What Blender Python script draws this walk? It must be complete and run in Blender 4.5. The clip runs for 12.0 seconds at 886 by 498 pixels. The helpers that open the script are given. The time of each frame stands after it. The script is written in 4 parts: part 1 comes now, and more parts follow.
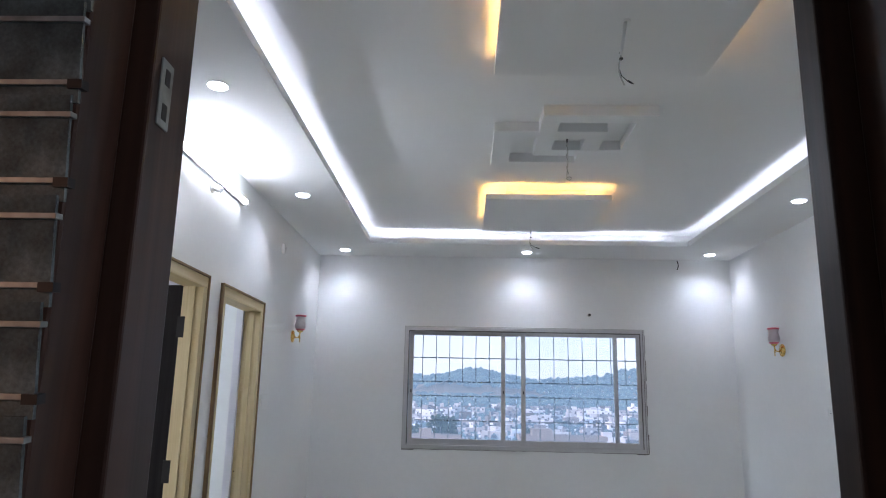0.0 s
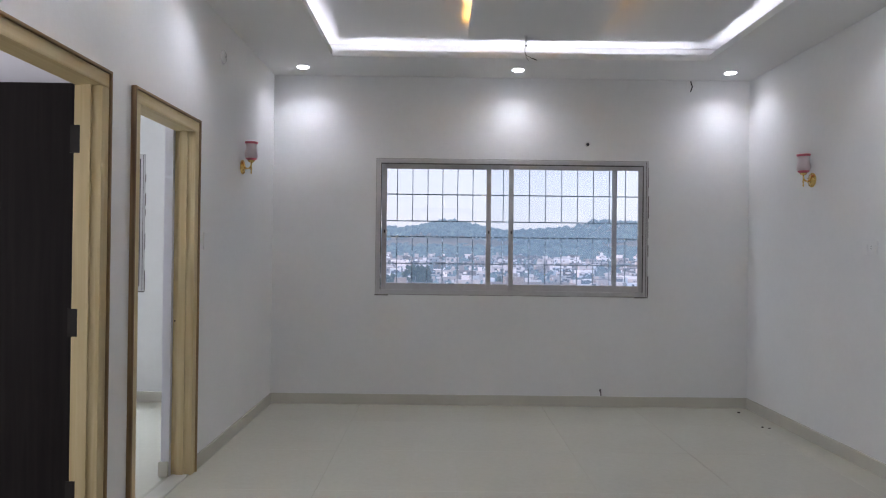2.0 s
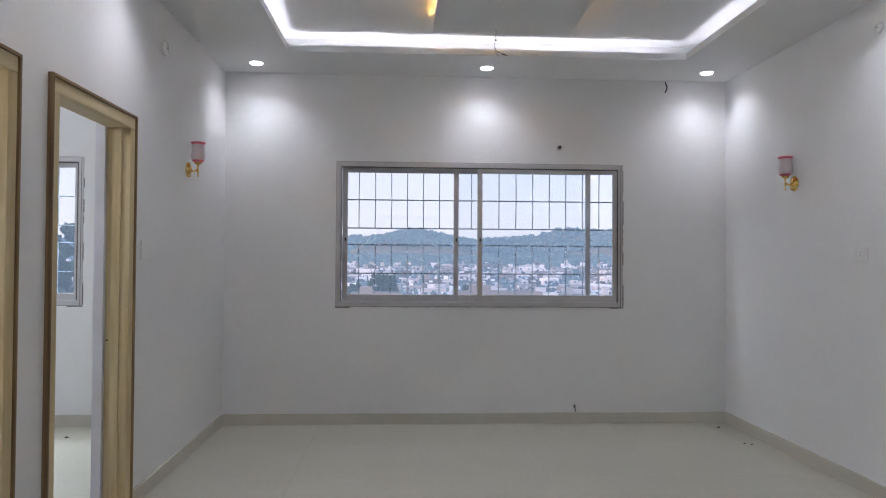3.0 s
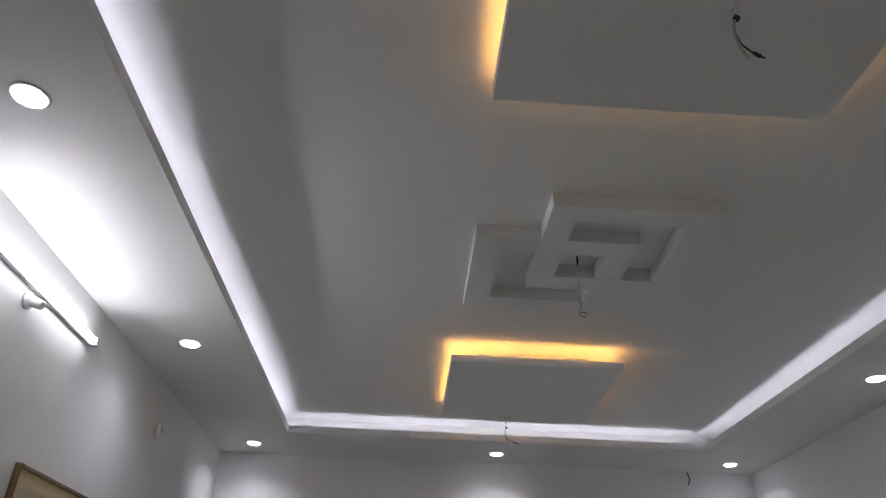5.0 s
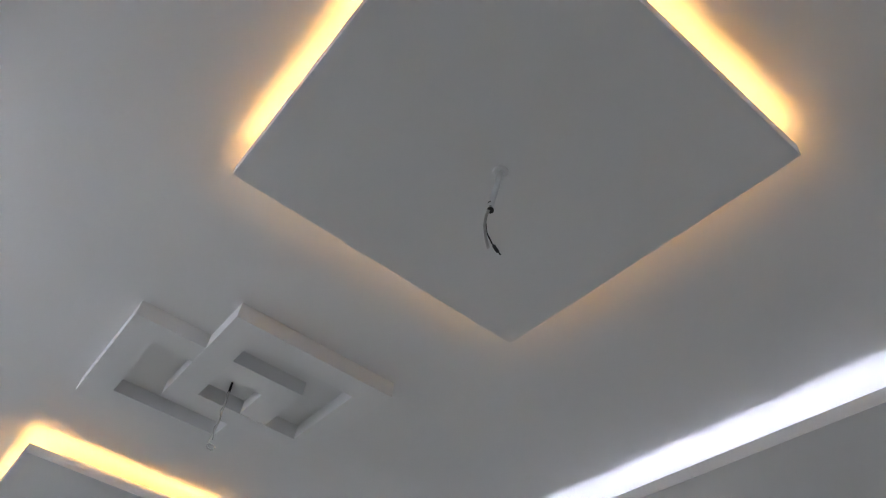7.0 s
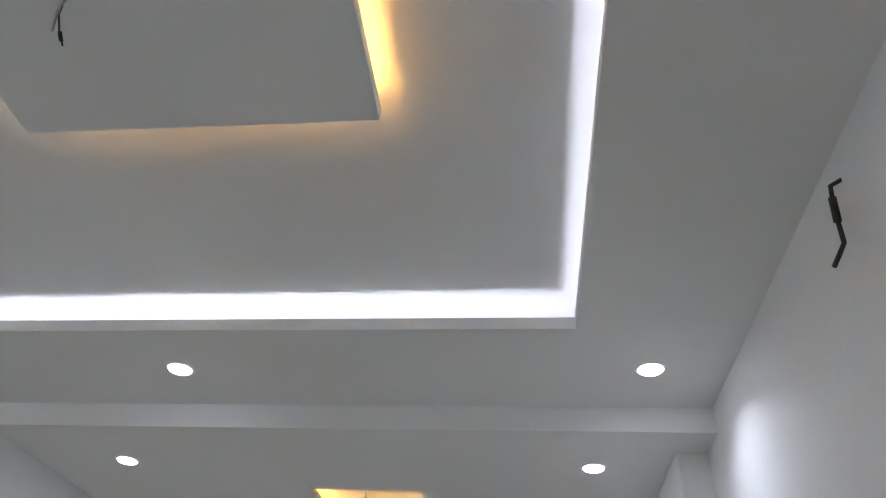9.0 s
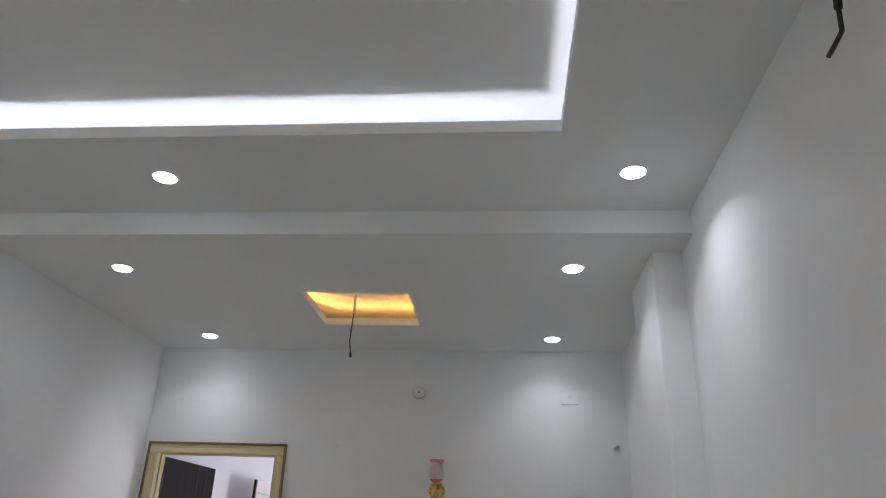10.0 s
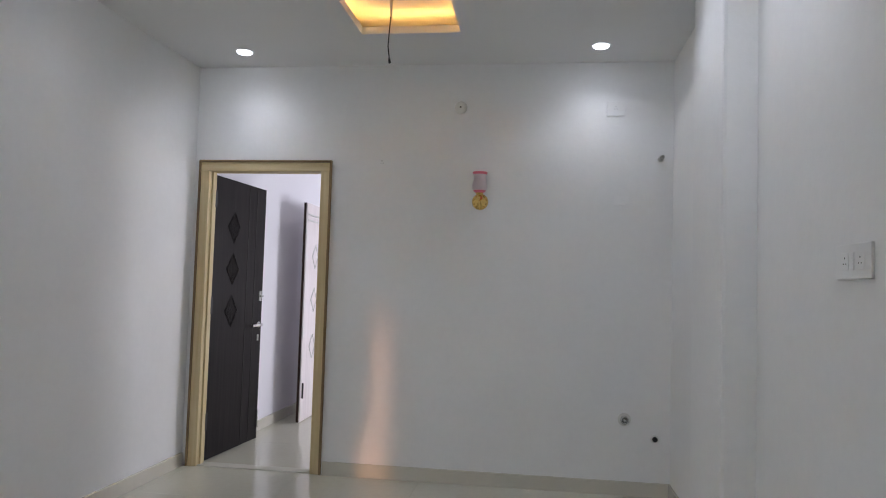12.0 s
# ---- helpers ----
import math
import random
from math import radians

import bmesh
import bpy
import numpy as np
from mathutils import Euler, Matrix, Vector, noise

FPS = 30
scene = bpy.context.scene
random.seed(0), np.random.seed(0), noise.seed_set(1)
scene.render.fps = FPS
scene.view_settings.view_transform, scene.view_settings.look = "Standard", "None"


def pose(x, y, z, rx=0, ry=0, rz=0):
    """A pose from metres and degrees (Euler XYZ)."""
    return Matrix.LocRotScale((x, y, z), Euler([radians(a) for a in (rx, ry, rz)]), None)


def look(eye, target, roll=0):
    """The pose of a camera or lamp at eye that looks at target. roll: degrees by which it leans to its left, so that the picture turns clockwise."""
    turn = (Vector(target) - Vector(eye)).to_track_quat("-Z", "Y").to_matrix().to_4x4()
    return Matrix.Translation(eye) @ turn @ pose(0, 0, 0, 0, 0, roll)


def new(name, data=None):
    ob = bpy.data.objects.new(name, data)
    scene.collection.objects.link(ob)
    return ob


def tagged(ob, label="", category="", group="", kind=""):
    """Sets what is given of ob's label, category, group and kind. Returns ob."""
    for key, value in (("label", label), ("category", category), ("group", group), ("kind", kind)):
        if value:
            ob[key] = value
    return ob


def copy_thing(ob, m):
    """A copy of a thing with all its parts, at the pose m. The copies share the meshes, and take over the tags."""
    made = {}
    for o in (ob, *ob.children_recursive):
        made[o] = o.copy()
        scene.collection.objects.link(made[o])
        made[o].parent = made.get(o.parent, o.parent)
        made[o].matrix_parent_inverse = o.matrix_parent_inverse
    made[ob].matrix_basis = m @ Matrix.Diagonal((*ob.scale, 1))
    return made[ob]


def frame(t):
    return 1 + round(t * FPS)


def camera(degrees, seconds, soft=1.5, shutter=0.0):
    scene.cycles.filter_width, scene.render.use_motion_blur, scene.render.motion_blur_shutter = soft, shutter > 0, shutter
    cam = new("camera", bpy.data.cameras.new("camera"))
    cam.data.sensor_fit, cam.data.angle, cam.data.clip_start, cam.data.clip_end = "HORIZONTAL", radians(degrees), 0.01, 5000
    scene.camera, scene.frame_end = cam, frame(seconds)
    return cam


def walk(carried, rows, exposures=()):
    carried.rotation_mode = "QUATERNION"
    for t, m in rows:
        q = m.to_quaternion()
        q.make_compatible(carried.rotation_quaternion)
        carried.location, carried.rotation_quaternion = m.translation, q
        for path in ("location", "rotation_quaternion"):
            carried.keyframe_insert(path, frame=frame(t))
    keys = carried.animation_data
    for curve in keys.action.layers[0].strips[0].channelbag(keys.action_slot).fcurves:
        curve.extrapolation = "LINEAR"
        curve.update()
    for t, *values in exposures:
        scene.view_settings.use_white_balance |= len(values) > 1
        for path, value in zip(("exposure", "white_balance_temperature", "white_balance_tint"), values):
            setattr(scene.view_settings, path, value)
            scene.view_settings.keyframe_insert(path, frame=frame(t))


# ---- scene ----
cam = camera(64.9, 12.0, 1.1)

PATH = [
    (0, (1.527, -1.073, 1.426), (1.458, 0.879, 1.853), 1.2),
    (0.5, (1.48, -0.808, 1.397), (1.465, 1.167, 1.708), 1.5),
    (1, (1.438, -0.565, 1.362), (1.43, 1.426, 1.55), 1.3),
    (1.5, (1.459, -0.346, 1.34), (1.45, 1.651, 1.449), 0.6),
    (2, (1.471, -0.149, 1.341), (1.482, 1.851, 1.351), 0.7),
    (2.5, (1.452, 0.065, 1.34), (1.522, 2.063, 1.394), -0.1),
    (2.7, (1.474, 0.131, 1.336), (1.578, 2.128, 1.33), 0.2),
    (4.3, (1.486, 0.49, 1.482), (1.566, 2.374, 2.148), 1.0),
    (4.5, (1.481, 0.527, 1.503), (1.553, 2.378, 2.257), 1.2),
    (5, (1.459, 0.437, 1.526), (1.526, 2.156, 2.546), 2.0),
    (5.5, (1.422, 0.432, 1.548), (1.578, 1.988, 2.794), 1.3),
    (6, (1.422, 0.422, 1.515), (1.636, 1.814, 2.935), 3.1),
    (6.5, (1.448, 0.51, 1.501), (1.88, 1.77, 2.993), 5.3),
    (7, (1.472, 0.638, 1.542), (2.239, 1.804, 2.975), 7.7),
    (7.5, (1.581, 0.696, 1.494), (2.739, 1.479, 2.923), 8.7),
    (7.7, (1.588, 0.705, 1.547), (2.863, 1.341, 2.951), 7.5),
    (9.3, (1.414, 0.577, 1.546), (3.018, 0.731, 2.731), 2.5),
    (9.5, (1.424, 0.583, 1.542), (3.095, 0.741, 2.63), 2.3),
    (10, (1.458, 0.605, 1.497), (3.286, 0.776, 2.292), 2.1),
    (10.5, (1.519, 0.603, 1.447), (3.429, 0.828, 1.997), 2.3),
    (11, (1.564, 0.609, 1.383), (3.524, 0.869, 1.687), 2.4),
    (11.5, (1.612, 0.578, 1.319), (3.593, 0.826, 1.448), 2.1),
    (12, (1.6, 0.631, 1.28), (3.578, 0.906, 1.388), 1.7),
]
EXPOSURES = [(0, 2.66, 6100, 9), (0.7, 2.26, 6350, 11), (1.0, 2.2, 6600, 12), (1.5, 2.33, 6600, 12), (2.0, 2.45, 6600, 12), (2.7, 2.5, 6600, 12),
             (4.3, 1.78, 6700, 12), (5.0, 1.75, 6700, 13), (5.5, 1.93, 6700, 13), (6.0, 2.24, 6400, 13), (6.5, 2.46, 6250, 13), (7.7, 2.65, 6250, 10),
             (9.3, 2.74, 6450, 9), (10.0, 2.53, 6550, 9), (10.5, 2.48, 6600, 10), (11.0, 2.6, 6600, 10), (11.5, 2.66, 6600, 9), (12, 2.71, 6550, 9)]
walk(cam, [(t, look(eye, target, roll)) for t, eye, target, roll in PATH],
     EXPOSURES)

# ---- light ----
SUN_DIR = Vector((4.66, 1.98, -0.66)).normalized()
world = bpy.data.worlds.new("world")
scene.world = world
world.use_nodes = True
wn = world.node_tree
sky = wn.nodes.new("ShaderNodeTexSky")
sky.sky_type = "NISHITA"
sky.sun_disc = False
sky.sun_elevation = radians(7.4)
sky.sun_rotation = math.atan2(-SUN_DIR.x, -SUN_DIR.y)
sky.air_density, sky.dust_density, sky.ozone_density = 1.0, 1.0, 2.0
veil = wn.nodes.new("ShaderNodeMix")
veil.data_type = "RGBA"
veil.inputs[0].default_value = 0.92
veil.inputs[7].default_value = (1.37, 1.40, 1.72, 1)      # even evening cloud
wn.links.new(sky.outputs[0], veil.inputs[6])
wn.links.new(veil.outputs[2], wn.nodes["Background"].inputs[0])
wn.nodes["Background"].inputs[1].default_value = 0.12

sun = new("sun", bpy.data.lights.new("sun", "SUN"))
sun.data.energy, sun.data.angle, sun.data.color = 0.5, radians(2.2), (0.85, 0.42, 0.24)
sun.matrix_world = look(-SUN_DIR * 50, (0, 0, 0))

WHITE = (0.83, 0.85, 1.0)
WARM = (1.0, 0.50, 0.13)
COOL = (0.82, 0.86, 1.0)


def area(name, m, sx, sy, power, color, spread=180.0, shape="RECTANGLE"):
    lamp = new(name, bpy.data.lights.new(name, "AREA"))
    d = lamp.data
    d.shape, d.size, d.size_y, d.energy, d.color, d.spread = shape, sx, sy, power, color, radians(spread)
    lamp.matrix_world = m
    return lamp


COVE = 0.16       # watts per metre of the white strips
GLOW = 0.40       # watts per metre of the warm strips
SPOT = 0.44       # watts of a downlight
TUBE = 1.05

# ---- plan ----
W, L, Y0, H, T = 4.204, 6.0, -0.207, 2.890, 3.030
LIP, BOARD = 0.048, 0.012     # height of the upturned lip, thickness of the ledge
TX0, TX1, TY0, TY1 = 0.604, 3.603, 0.395, 5.380
DX, DY, DH = 6.193, 3.047, 2.780
STEP = 4.238
DOOR_H = 2.12

# ---- materials ----


def material(name, color, rough=0.5, metal=0.0, vary=0.0, scale=3.0, bump=0.0, bump_scale=60.0, spec=0.5, fine=0.0, per_object=0.0):
    mat = bpy.data.materials.new(name)
    mat.use_nodes = True
    n, l = mat.node_tree.nodes, mat.node_tree.links
    b = n["Principled BSDF"]
    b.inputs["Roughness"].default_value, b.inputs["Metallic"].default_value = rough, metal
    b.inputs["Specular IOR Level"].default_value = spec
    rgb = n.new("ShaderNodeRGB")
    rgb.outputs[0].default_value = (*color, 1)
    out = rgb.outputs[0]
    co = n.new("ShaderNodeTexCoord")
    for amount, size in ((vary, scale), (fine, scale * 18)):
        if amount:
            no = n.new("ShaderNodeTexNoise")
            no.inputs["Scale"].default_value, no.inputs["Detail"].default_value = size, 5
            l.new(co.outputs["Object"], no.inputs["Vector"])
            mr = n.new("ShaderNodeMapRange")
            mr.inputs[1].default_value, mr.inputs[2].default_value = 0.3, 0.7
            mr.inputs[3].default_value, mr.inputs[4].default_value = 1 - amount, 1 + amount
            l.new(no.outputs["Fac"], mr.inputs[0])
            mx = n.new("ShaderNodeVectorMath")
            mx.operation = "MULTIPLY"
            l.new(out, mx.inputs[0])
            l.new(mr.outputs[0], mx.inputs[1])
            out = mx.outputs[0]
    if per_object:
        oi = n.new("ShaderNodeObjectInfo")
        mr = n.new("ShaderNodeMapRange")
        mr.inputs[3].default_value, mr.inputs[4].default_value = 1 - per_object, 1 + per_object
        l.new(oi.outputs["Random"], mr.inputs[0])
        mx = n.new("ShaderNodeVectorMath")
        mx.operation = "MULTIPLY"
        l.new(out, mx.inputs[0])
        l.new(mr.outputs[0], mx.inputs[1])
        out = mx.outputs[0]
    l.new(out, b.inputs["Base Color"])
    if bump:
        no = n.new("ShaderNodeTexNoise")
        no.inputs["Scale"].default_value, no.inputs["Detail"].default_value = bump_scale, 4
        l.new(co.outputs["Object"], no.inputs["Vector"])
        bu = n.new("ShaderNodeBump")
        bu.inputs["Strength"].default_value, bu.inputs["Distance"].default_value = bump, 0.01
        l.new(no.outputs["Fac"], bu.inputs["Height"])
        l.new(bu.outputs[0], b.inputs["Normal"])
    return mat


def wood(name, light, dark, axis="Z", rough=0.5, scale=1.0, spec=0.4):
    mat = bpy.data.materials.new(name)
    mat.use_nodes = True
    n, l = mat.node_tree.nodes, mat.node_tree.links
    b = n["Principled BSDF"]
    b.inputs["Roughness"].default_value = rough
    b.inputs["Specular IOR Level"].default_value = spec
    co = n.new("ShaderNodeTexCoord")
    mp = n.new("ShaderNodeMapping")
    s = {"X": (0.6, 14, 14), "Y": (14, 0.6, 14), "Z": (14, 14, 0.6)}[axis]
    mp.inputs["Scale"].default_value = [v * scale for v in s]
    l.new(co.outputs["Object"], mp.inputs[0])
    no = n.new("ShaderNodeTexNoise")
    no.inputs["Scale"].default_value, no.inputs["Detail"].default_value, no.inputs["Distortion"].default_value = 2.0, 6, 0.6
    l.new(mp.outputs[0], no.inputs["Vector"])
    ra = n.new("ShaderNodeValToRGB")
    ra.color_ramp.elements[0].position, ra.color_ramp.elements[1].position = 0.3, 0.7
    ra.color_ramp.elements[0].color, ra.color_ramp.elements[1].color = (*dark, 1), (*light, 1)
    l.new(no.outputs["Fac"], ra.inputs[0])
    l.new(ra.outputs[0], b.inputs["Base Color"])
    bu = n.new("ShaderNodeBump")
    bu.inputs["Strength"].default_value, bu.inputs["Distance"].default_value = 0.15, 0.004
    l.new(no.outputs["Fac"], bu.inputs["Height"])
    l.new(bu.outputs[0], b.inputs["Normal"])
    return mat


def glowing(name, color, power):
    mat = bpy.data.materials.new(name)
    mat.use_nodes = True
    b = mat.node_tree.nodes["Principled BSDF"]
    b.inputs["Base Color"].default_value = (0.8, 0.8, 0.8, 1)
    b.inputs["Emission Color"].default_value = (*color, 1)
    b.inputs["Emission Strength"].default_value = power
    return mat


def glass(name, color=(1, 1, 1), rough=0.0, through_light=1.0):
    mat = bpy.data.materials.new(name)
    mat.use_nodes = True
    b = mat.node_tree.nodes["Principled BSDF"]
    b.inputs["Base Color"].default_value = (*color, 1)
    b.inputs["Roughness"].default_value = rough
    b.inputs["Transmission Weight"].default_value = through_light
    b.inputs["IOR"].default_value = 1.45
    return mat


PAINT = material("wall_paint", (0.81, 0.81, 0.805), 0.55, vary=0.025, scale=1.3, bump=0.07, bump_scale=45, fine=0.010)
CEIL = material("ceiling_paint", (0.81, 0.81, 0.805), 0.7, vary=0.02, scale=1.1, bump=0.05, bump_scale=30)
BED_PAINT = material("bedroom_paint", (0.74, 0.73, 0.78), 0.55, vary=0.02, scale=1.3, bump=0.1, bump_scale=45)
TILE = material("floor_tile_glaze", (0.56, 0.545, 0.455), 0.13, vary=0.03, scale=1.5, fine=0.02, per_object=0.012)
GROUT = material("grout", (0.48, 0.47, 0.41), 0.9, vary=0.1, scale=4)
SKIRT = material("skirting_tile", (0.60, 0.575, 0.50), 0.25, vary=0.05, scale=2.5)
CREAM = wood("cream_wood", (0.70, 0.58, 0.35), (0.56, 0.43, 0.22), "Z", 0.5)
CREAM_H = wood("cream_wood_head", (0.70, 0.58, 0.35), (0.56, 0.43, 0.22), "X", 0.5)
STAIN = wood("stained_edge", (0.42, 0.29, 0.14), (0.12, 0.065, 0.03), "Z", 0.5, 0.6)
STAIN_H = wood("stained_edge_head", (0.42, 0.29, 0.14), (0.12, 0.065, 0.03), "X", 0.5, 0.6)
LEAF = wood("charcoal_laminate", (0.025, 0.022, 0.022), (0.018, 0.0155, 0.016), "Z", 0.42, 1.5, 0.04)
# the pale tone paints window light reflected by the open leaf
LEAF_SHEEN = wood("painted_sheen_laminate", (0.80, 0.74, 0.75), (0.72, 0.65, 0.66), "Z", 0.2, 1.5, 0.8)
TEAK = wood("dark_teak", (0.060, 0.028, 0.017), (0.019, 0.010, 0.007), "Z", 0.42, 0.8, 0.25)
TEAK_H = wood("dark_teak_head", (0.060, 0.028, 0.017), (0.019, 0.010, 0.007), "X", 0.42, 0.8, 0.25)
ALU = material("aluminium", (0.56, 0.55, 0.56), 0.45, 0.35, vary=0.06, scale=6, fine=0.05)
SEAL = material("pale_sealant", (0.46, 0.45, 0.44), 0.7, vary=0.25, scale=9)
# dirty smeared sealant, and the dark of the shaded sash channels
DARK_SEAL_SHADE = material("sealant", (0.11, 0.105, 0.10), 0.8, vary=0.5, scale=9)
BAR = material("grille_paint", (0.38, 0.45, 0.52), 0.5, 0.0, vary=0.1, scale=8)
STEEL = material("brushed_steel", (0.6, 0.6, 0.6), 0.25, 1.0, vary=0.05, scale=20)
OLD_STEEL = material("old_steel", (0.30, 0.31, 0.29), 0.45, 0.8, vary=0.35, scale=30)
BLACK_METAL = material("black_hinge", (0.015, 0.013, 0.012), 0.5, 0.4, vary=0.2, scale=20)
BRASS = material("polished_brass", (0.83, 0.58, 0.20), 0.16, 1.0, vary=0.05, scale=30)
FROST = glass("frosted_shade", (0.86, 0.76, 0.78), 0.5, 0.45)
PINK = glass("pink_rim", (0.85, 0.16, 0.24), 0.3, 0.4)
CLEAR = glass("window_glass", (0.94, 0.97, 1.0), 0.0)
PLASTIC = material("white_plastic", (0.80, 0.80, 0.79), 0.3, vary=0.015, scale=8)
GLOSS_WHITE = material("gloss_white_plastic", (0.93, 0.93, 0.92), 0.2, vary=0.01, scale=8)
IVORY = material("ivory_plastic", (0.70, 0.69, 0.66), 0.35, vary=0.02, scale=8)
CABLE = material("black_cable", (0.02, 0.02, 0.02), 0.5, vary=0.2, scale=40)
GREYCABLE = material("grey_cable", (0.45, 0.45, 0.43), 0.5, vary=0.2, scale=40)
PIPE_WHITE = material("plastic_conduit", (0.66, 0.65, 0.62), 0.45, vary=0.06, scale=20)
LED = glowing("led_face", COOL, 4.0)
LED_WARM = glowing("led_tape_warm", WARM, 0.8)
LED_WHITE = glowing("led_tape_white", WHITE, 1.0)
TUBE_GLOW = glowing("tube_glow", (0.88, 0.91, 1.0), 4.5)
DEBRIS = material("debris", (0.05, 0.035, 0.03), 0.9, vary=0.3, scale=40)
CORRIDOR = material("corridor_plaster", (0.50, 0.48, 0.46), 0.8, vary=0.12, scale=2.0, bump=0.2)
OBSCURE = material("obscure_glass", (0.072, 0.084, 0.078), 0.10, vary=0.6, scale=14, bump=0.5, bump_scale=40, fine=0.2)
BLUE_TILE = material("bath_tile", (0.30, 0.42, 0.50), 0.15, vary=0.08, scale=3)
WHITE_TILE = material("bath_tile_white", (0.62, 0.68, 0.72), 0.15, vary=0.05, scale=3)
CERAMIC = material("ceramic", (0.82, 0.82, 0.80), 0.08, vary=0.01, scale=4)


def floral():
    mat = material("bath_border_tile", (0.10, 0.20, 0.34), 0.15)
    n, l = mat.node_tree.nodes, mat.node_tree.links
    co = n.new("ShaderNodeTexCoord")
    vo = n.new("ShaderNodeTexVoronoi")
    vo.inputs["Scale"].default_value = 14
    no = n.new("ShaderNodeTexNoise")
    no.inputs["Scale"].default_value = 20
    ra = n.new("ShaderNodeValToRGB")
    ra.color_ramp.elements[0].color, ra.color_ramp.elements[1].color = (0.03, 0.08, 0.16, 1), (0.42, 0.55, 0.62, 1)
    ra.color_ramp.elements[0].position, ra.color_ramp.elements[1].position = 0.38, 0.56
    ad = n.new("ShaderNodeMath")
    l.new(co.outputs["Object"], vo.inputs["Vector"])
    l.new(co.outputs["Object"], no.inputs["Vector"])
    l.new(vo.outputs["Distance"], ad.inputs[0])
    l.new(no.outputs["Fac"], ad.inputs[1])
    ad.operation = "MULTIPLY_ADD"
    ad.inputs[2].default_value = 0.28
    l.new(ad.outputs[0], ra.inputs[0])
    l.new(ra.outputs[0], n["Principled BSDF"].inputs["Base Color"])
    return mat


FLORAL = floral()

# ---- mesh helpers ----


def bx(bm, x0, x1, y0, y1, z0, z1, bevel=0.0):
    v = [bm.verts.new((x, y, z)) for x in (x0, x1) for y in (y0, y1) for z in (z0, z1)]
    f = [bm.faces.new([v[i] for i in q]) for q in ((0, 1, 3, 2), (4, 6, 7, 5), (0, 4, 5, 1), (2, 3, 7, 6), (0, 2, 6, 4), (1, 5, 7, 3))]
    if bevel:
        e = list({e for q in f for e in q.edges})
        bmesh.ops.bevel(bm, geom=e, offset=bevel, segments=2, affect="EDGES", profile=0.6)
    return bm


def box(*a, bevel=0.0):
    return bx(bmesh.new(), *a, bevel=bevel)


def lathe(bm, profile, steps=24, m=Matrix()):
    rings = []
    for r, z in profile:
        rings.append([bm.verts.new(m @ Vector((r * math.cos(2 * math.pi * i / steps), r * math.sin(2 * math.pi * i / steps), z))) for i in range(steps)])
    for a, b in zip(rings, rings[1:]):
        for i in range(steps):
            j = (i + 1) % steps
            bm.faces.new((a[i], a[j], b[j], b[i]))
    return rings


def disc(profile, steps=24, m=Matrix(), caps=True):
    bm = bmesh.new()
    rings = lathe(bm, profile, steps, m)
    if caps:
        bm.faces.new(list(reversed(rings[0])))
        bm.faces.new(rings[-1])
    for f in bm.faces:
        f.smooth = True
    bmesh.ops.recalc_face_normals(bm, faces=bm.faces)
    return bm


def pipe(bm, pts, r, steps=8):
    pts = [Vector(p) for p in pts]
    rings = []
    for i, p in enumerate(pts):
        d = (pts[min(i + 1, len(pts) - 1)] - pts[max(i - 1, 0)]).normalized()
        a = d.orthogonal().normalized()
        b = d.cross(a)
        if rings:
            a = (prev - d * prev.dot(d)).normalized()
            b = d.cross(a)
        prev = a
        rings.append([bm.verts.new(p + r * (a * math.cos(2 * math.pi * k / steps) + b * math.sin(2 * math.pi * k / steps))) for k in range(steps)])
    for q, w in zip(rings, rings[1:]):
        for i in range(steps):
            j = (i + 1) % steps
            bm.faces.new((q[i], q[j], w[j], w[i])).smooth = True
    bm.faces.new(list(reversed(rings[0])))
    bm.faces.new(rings[-1])
    return bm


def part(name, bm, mat, parent=None, label=""):
    me = bpy.data.meshes.new(name)
    bm.to_mesh(me)
    bm.free()
    me.materials.append(mat)
    ob = new(name, me)
    ob.parent = parent
    return tagged(ob, label)


def thing(name, m, label, category, group="", kind=""):
    ob = new(name)
    ob.empty_display_size = 0.05
    ob.matrix_basis = m
    return tagged(ob, label, category, group, kind)


def structure(name, bm, mat, label=""):
    return tagged(part(name, bm, mat), label or name.replace("_", " "), "", "", "structure")


def wall(name, along, u0, u1, t0, t1, z0, z1, holes, mat, label):
    """A wall along x or y from u0 to u1, t0 to t1 thick, with rectangular holes (u0, u1, z0, z1)."""
    bm = bmesh.new()
    us = sorted({u0, u1, *[h[0] for h in holes], *[h[1] for h in holes]})
    for a, b in zip(us, us[1:]):
        spans = [(z0, z1)]
        for h in holes:
            if h[0] <= a and b <= h[1]:
                spans = [s for p, q in spans for s in ((p, min(q, h[2])), (max(p, h[3]), q)) if s[1] - s[0] > 1e-4]
        for p, q in spans:
            if along == "x":
                bx(bm, a, b, t0, t1, p, q)
            else:
                bx(bm, t0, t1, a, b, p, q)
    bmesh.ops.remove_doubles(bm, verts=bm.verts, dist=1e-5)
    return structure(name, bm, mat, label)


# ---- large structure ----
WIN = (0.914, 3.308, 0.972, 2.163)
BWIN = (-2.70, -1.128, 0.974, 2.168)
LT, ET = 0.105, 0.148      # inner wall thicknesses
GAP = lambda h: (h[0] - 0.006, h[1] + 0.006, h[2] - 0.006, h[3] + 0.006)
wall("wall_north", "x", -3.3, W + 0.2, L, L + 0.2, -0.1, 3.2, [GAP(WIN), GAP(BWIN)], PAINT, "white painted plaster wall with sliding windows")
wall("wall_west", "y", Y0, L, -LT, 0, -0.1, 3.2, [(2.022, 2.914, -0.1, 2.103), (3.182, 4.060, -0.1, 2.103)], PAINT, "white painted wall with two bedroom doorways")
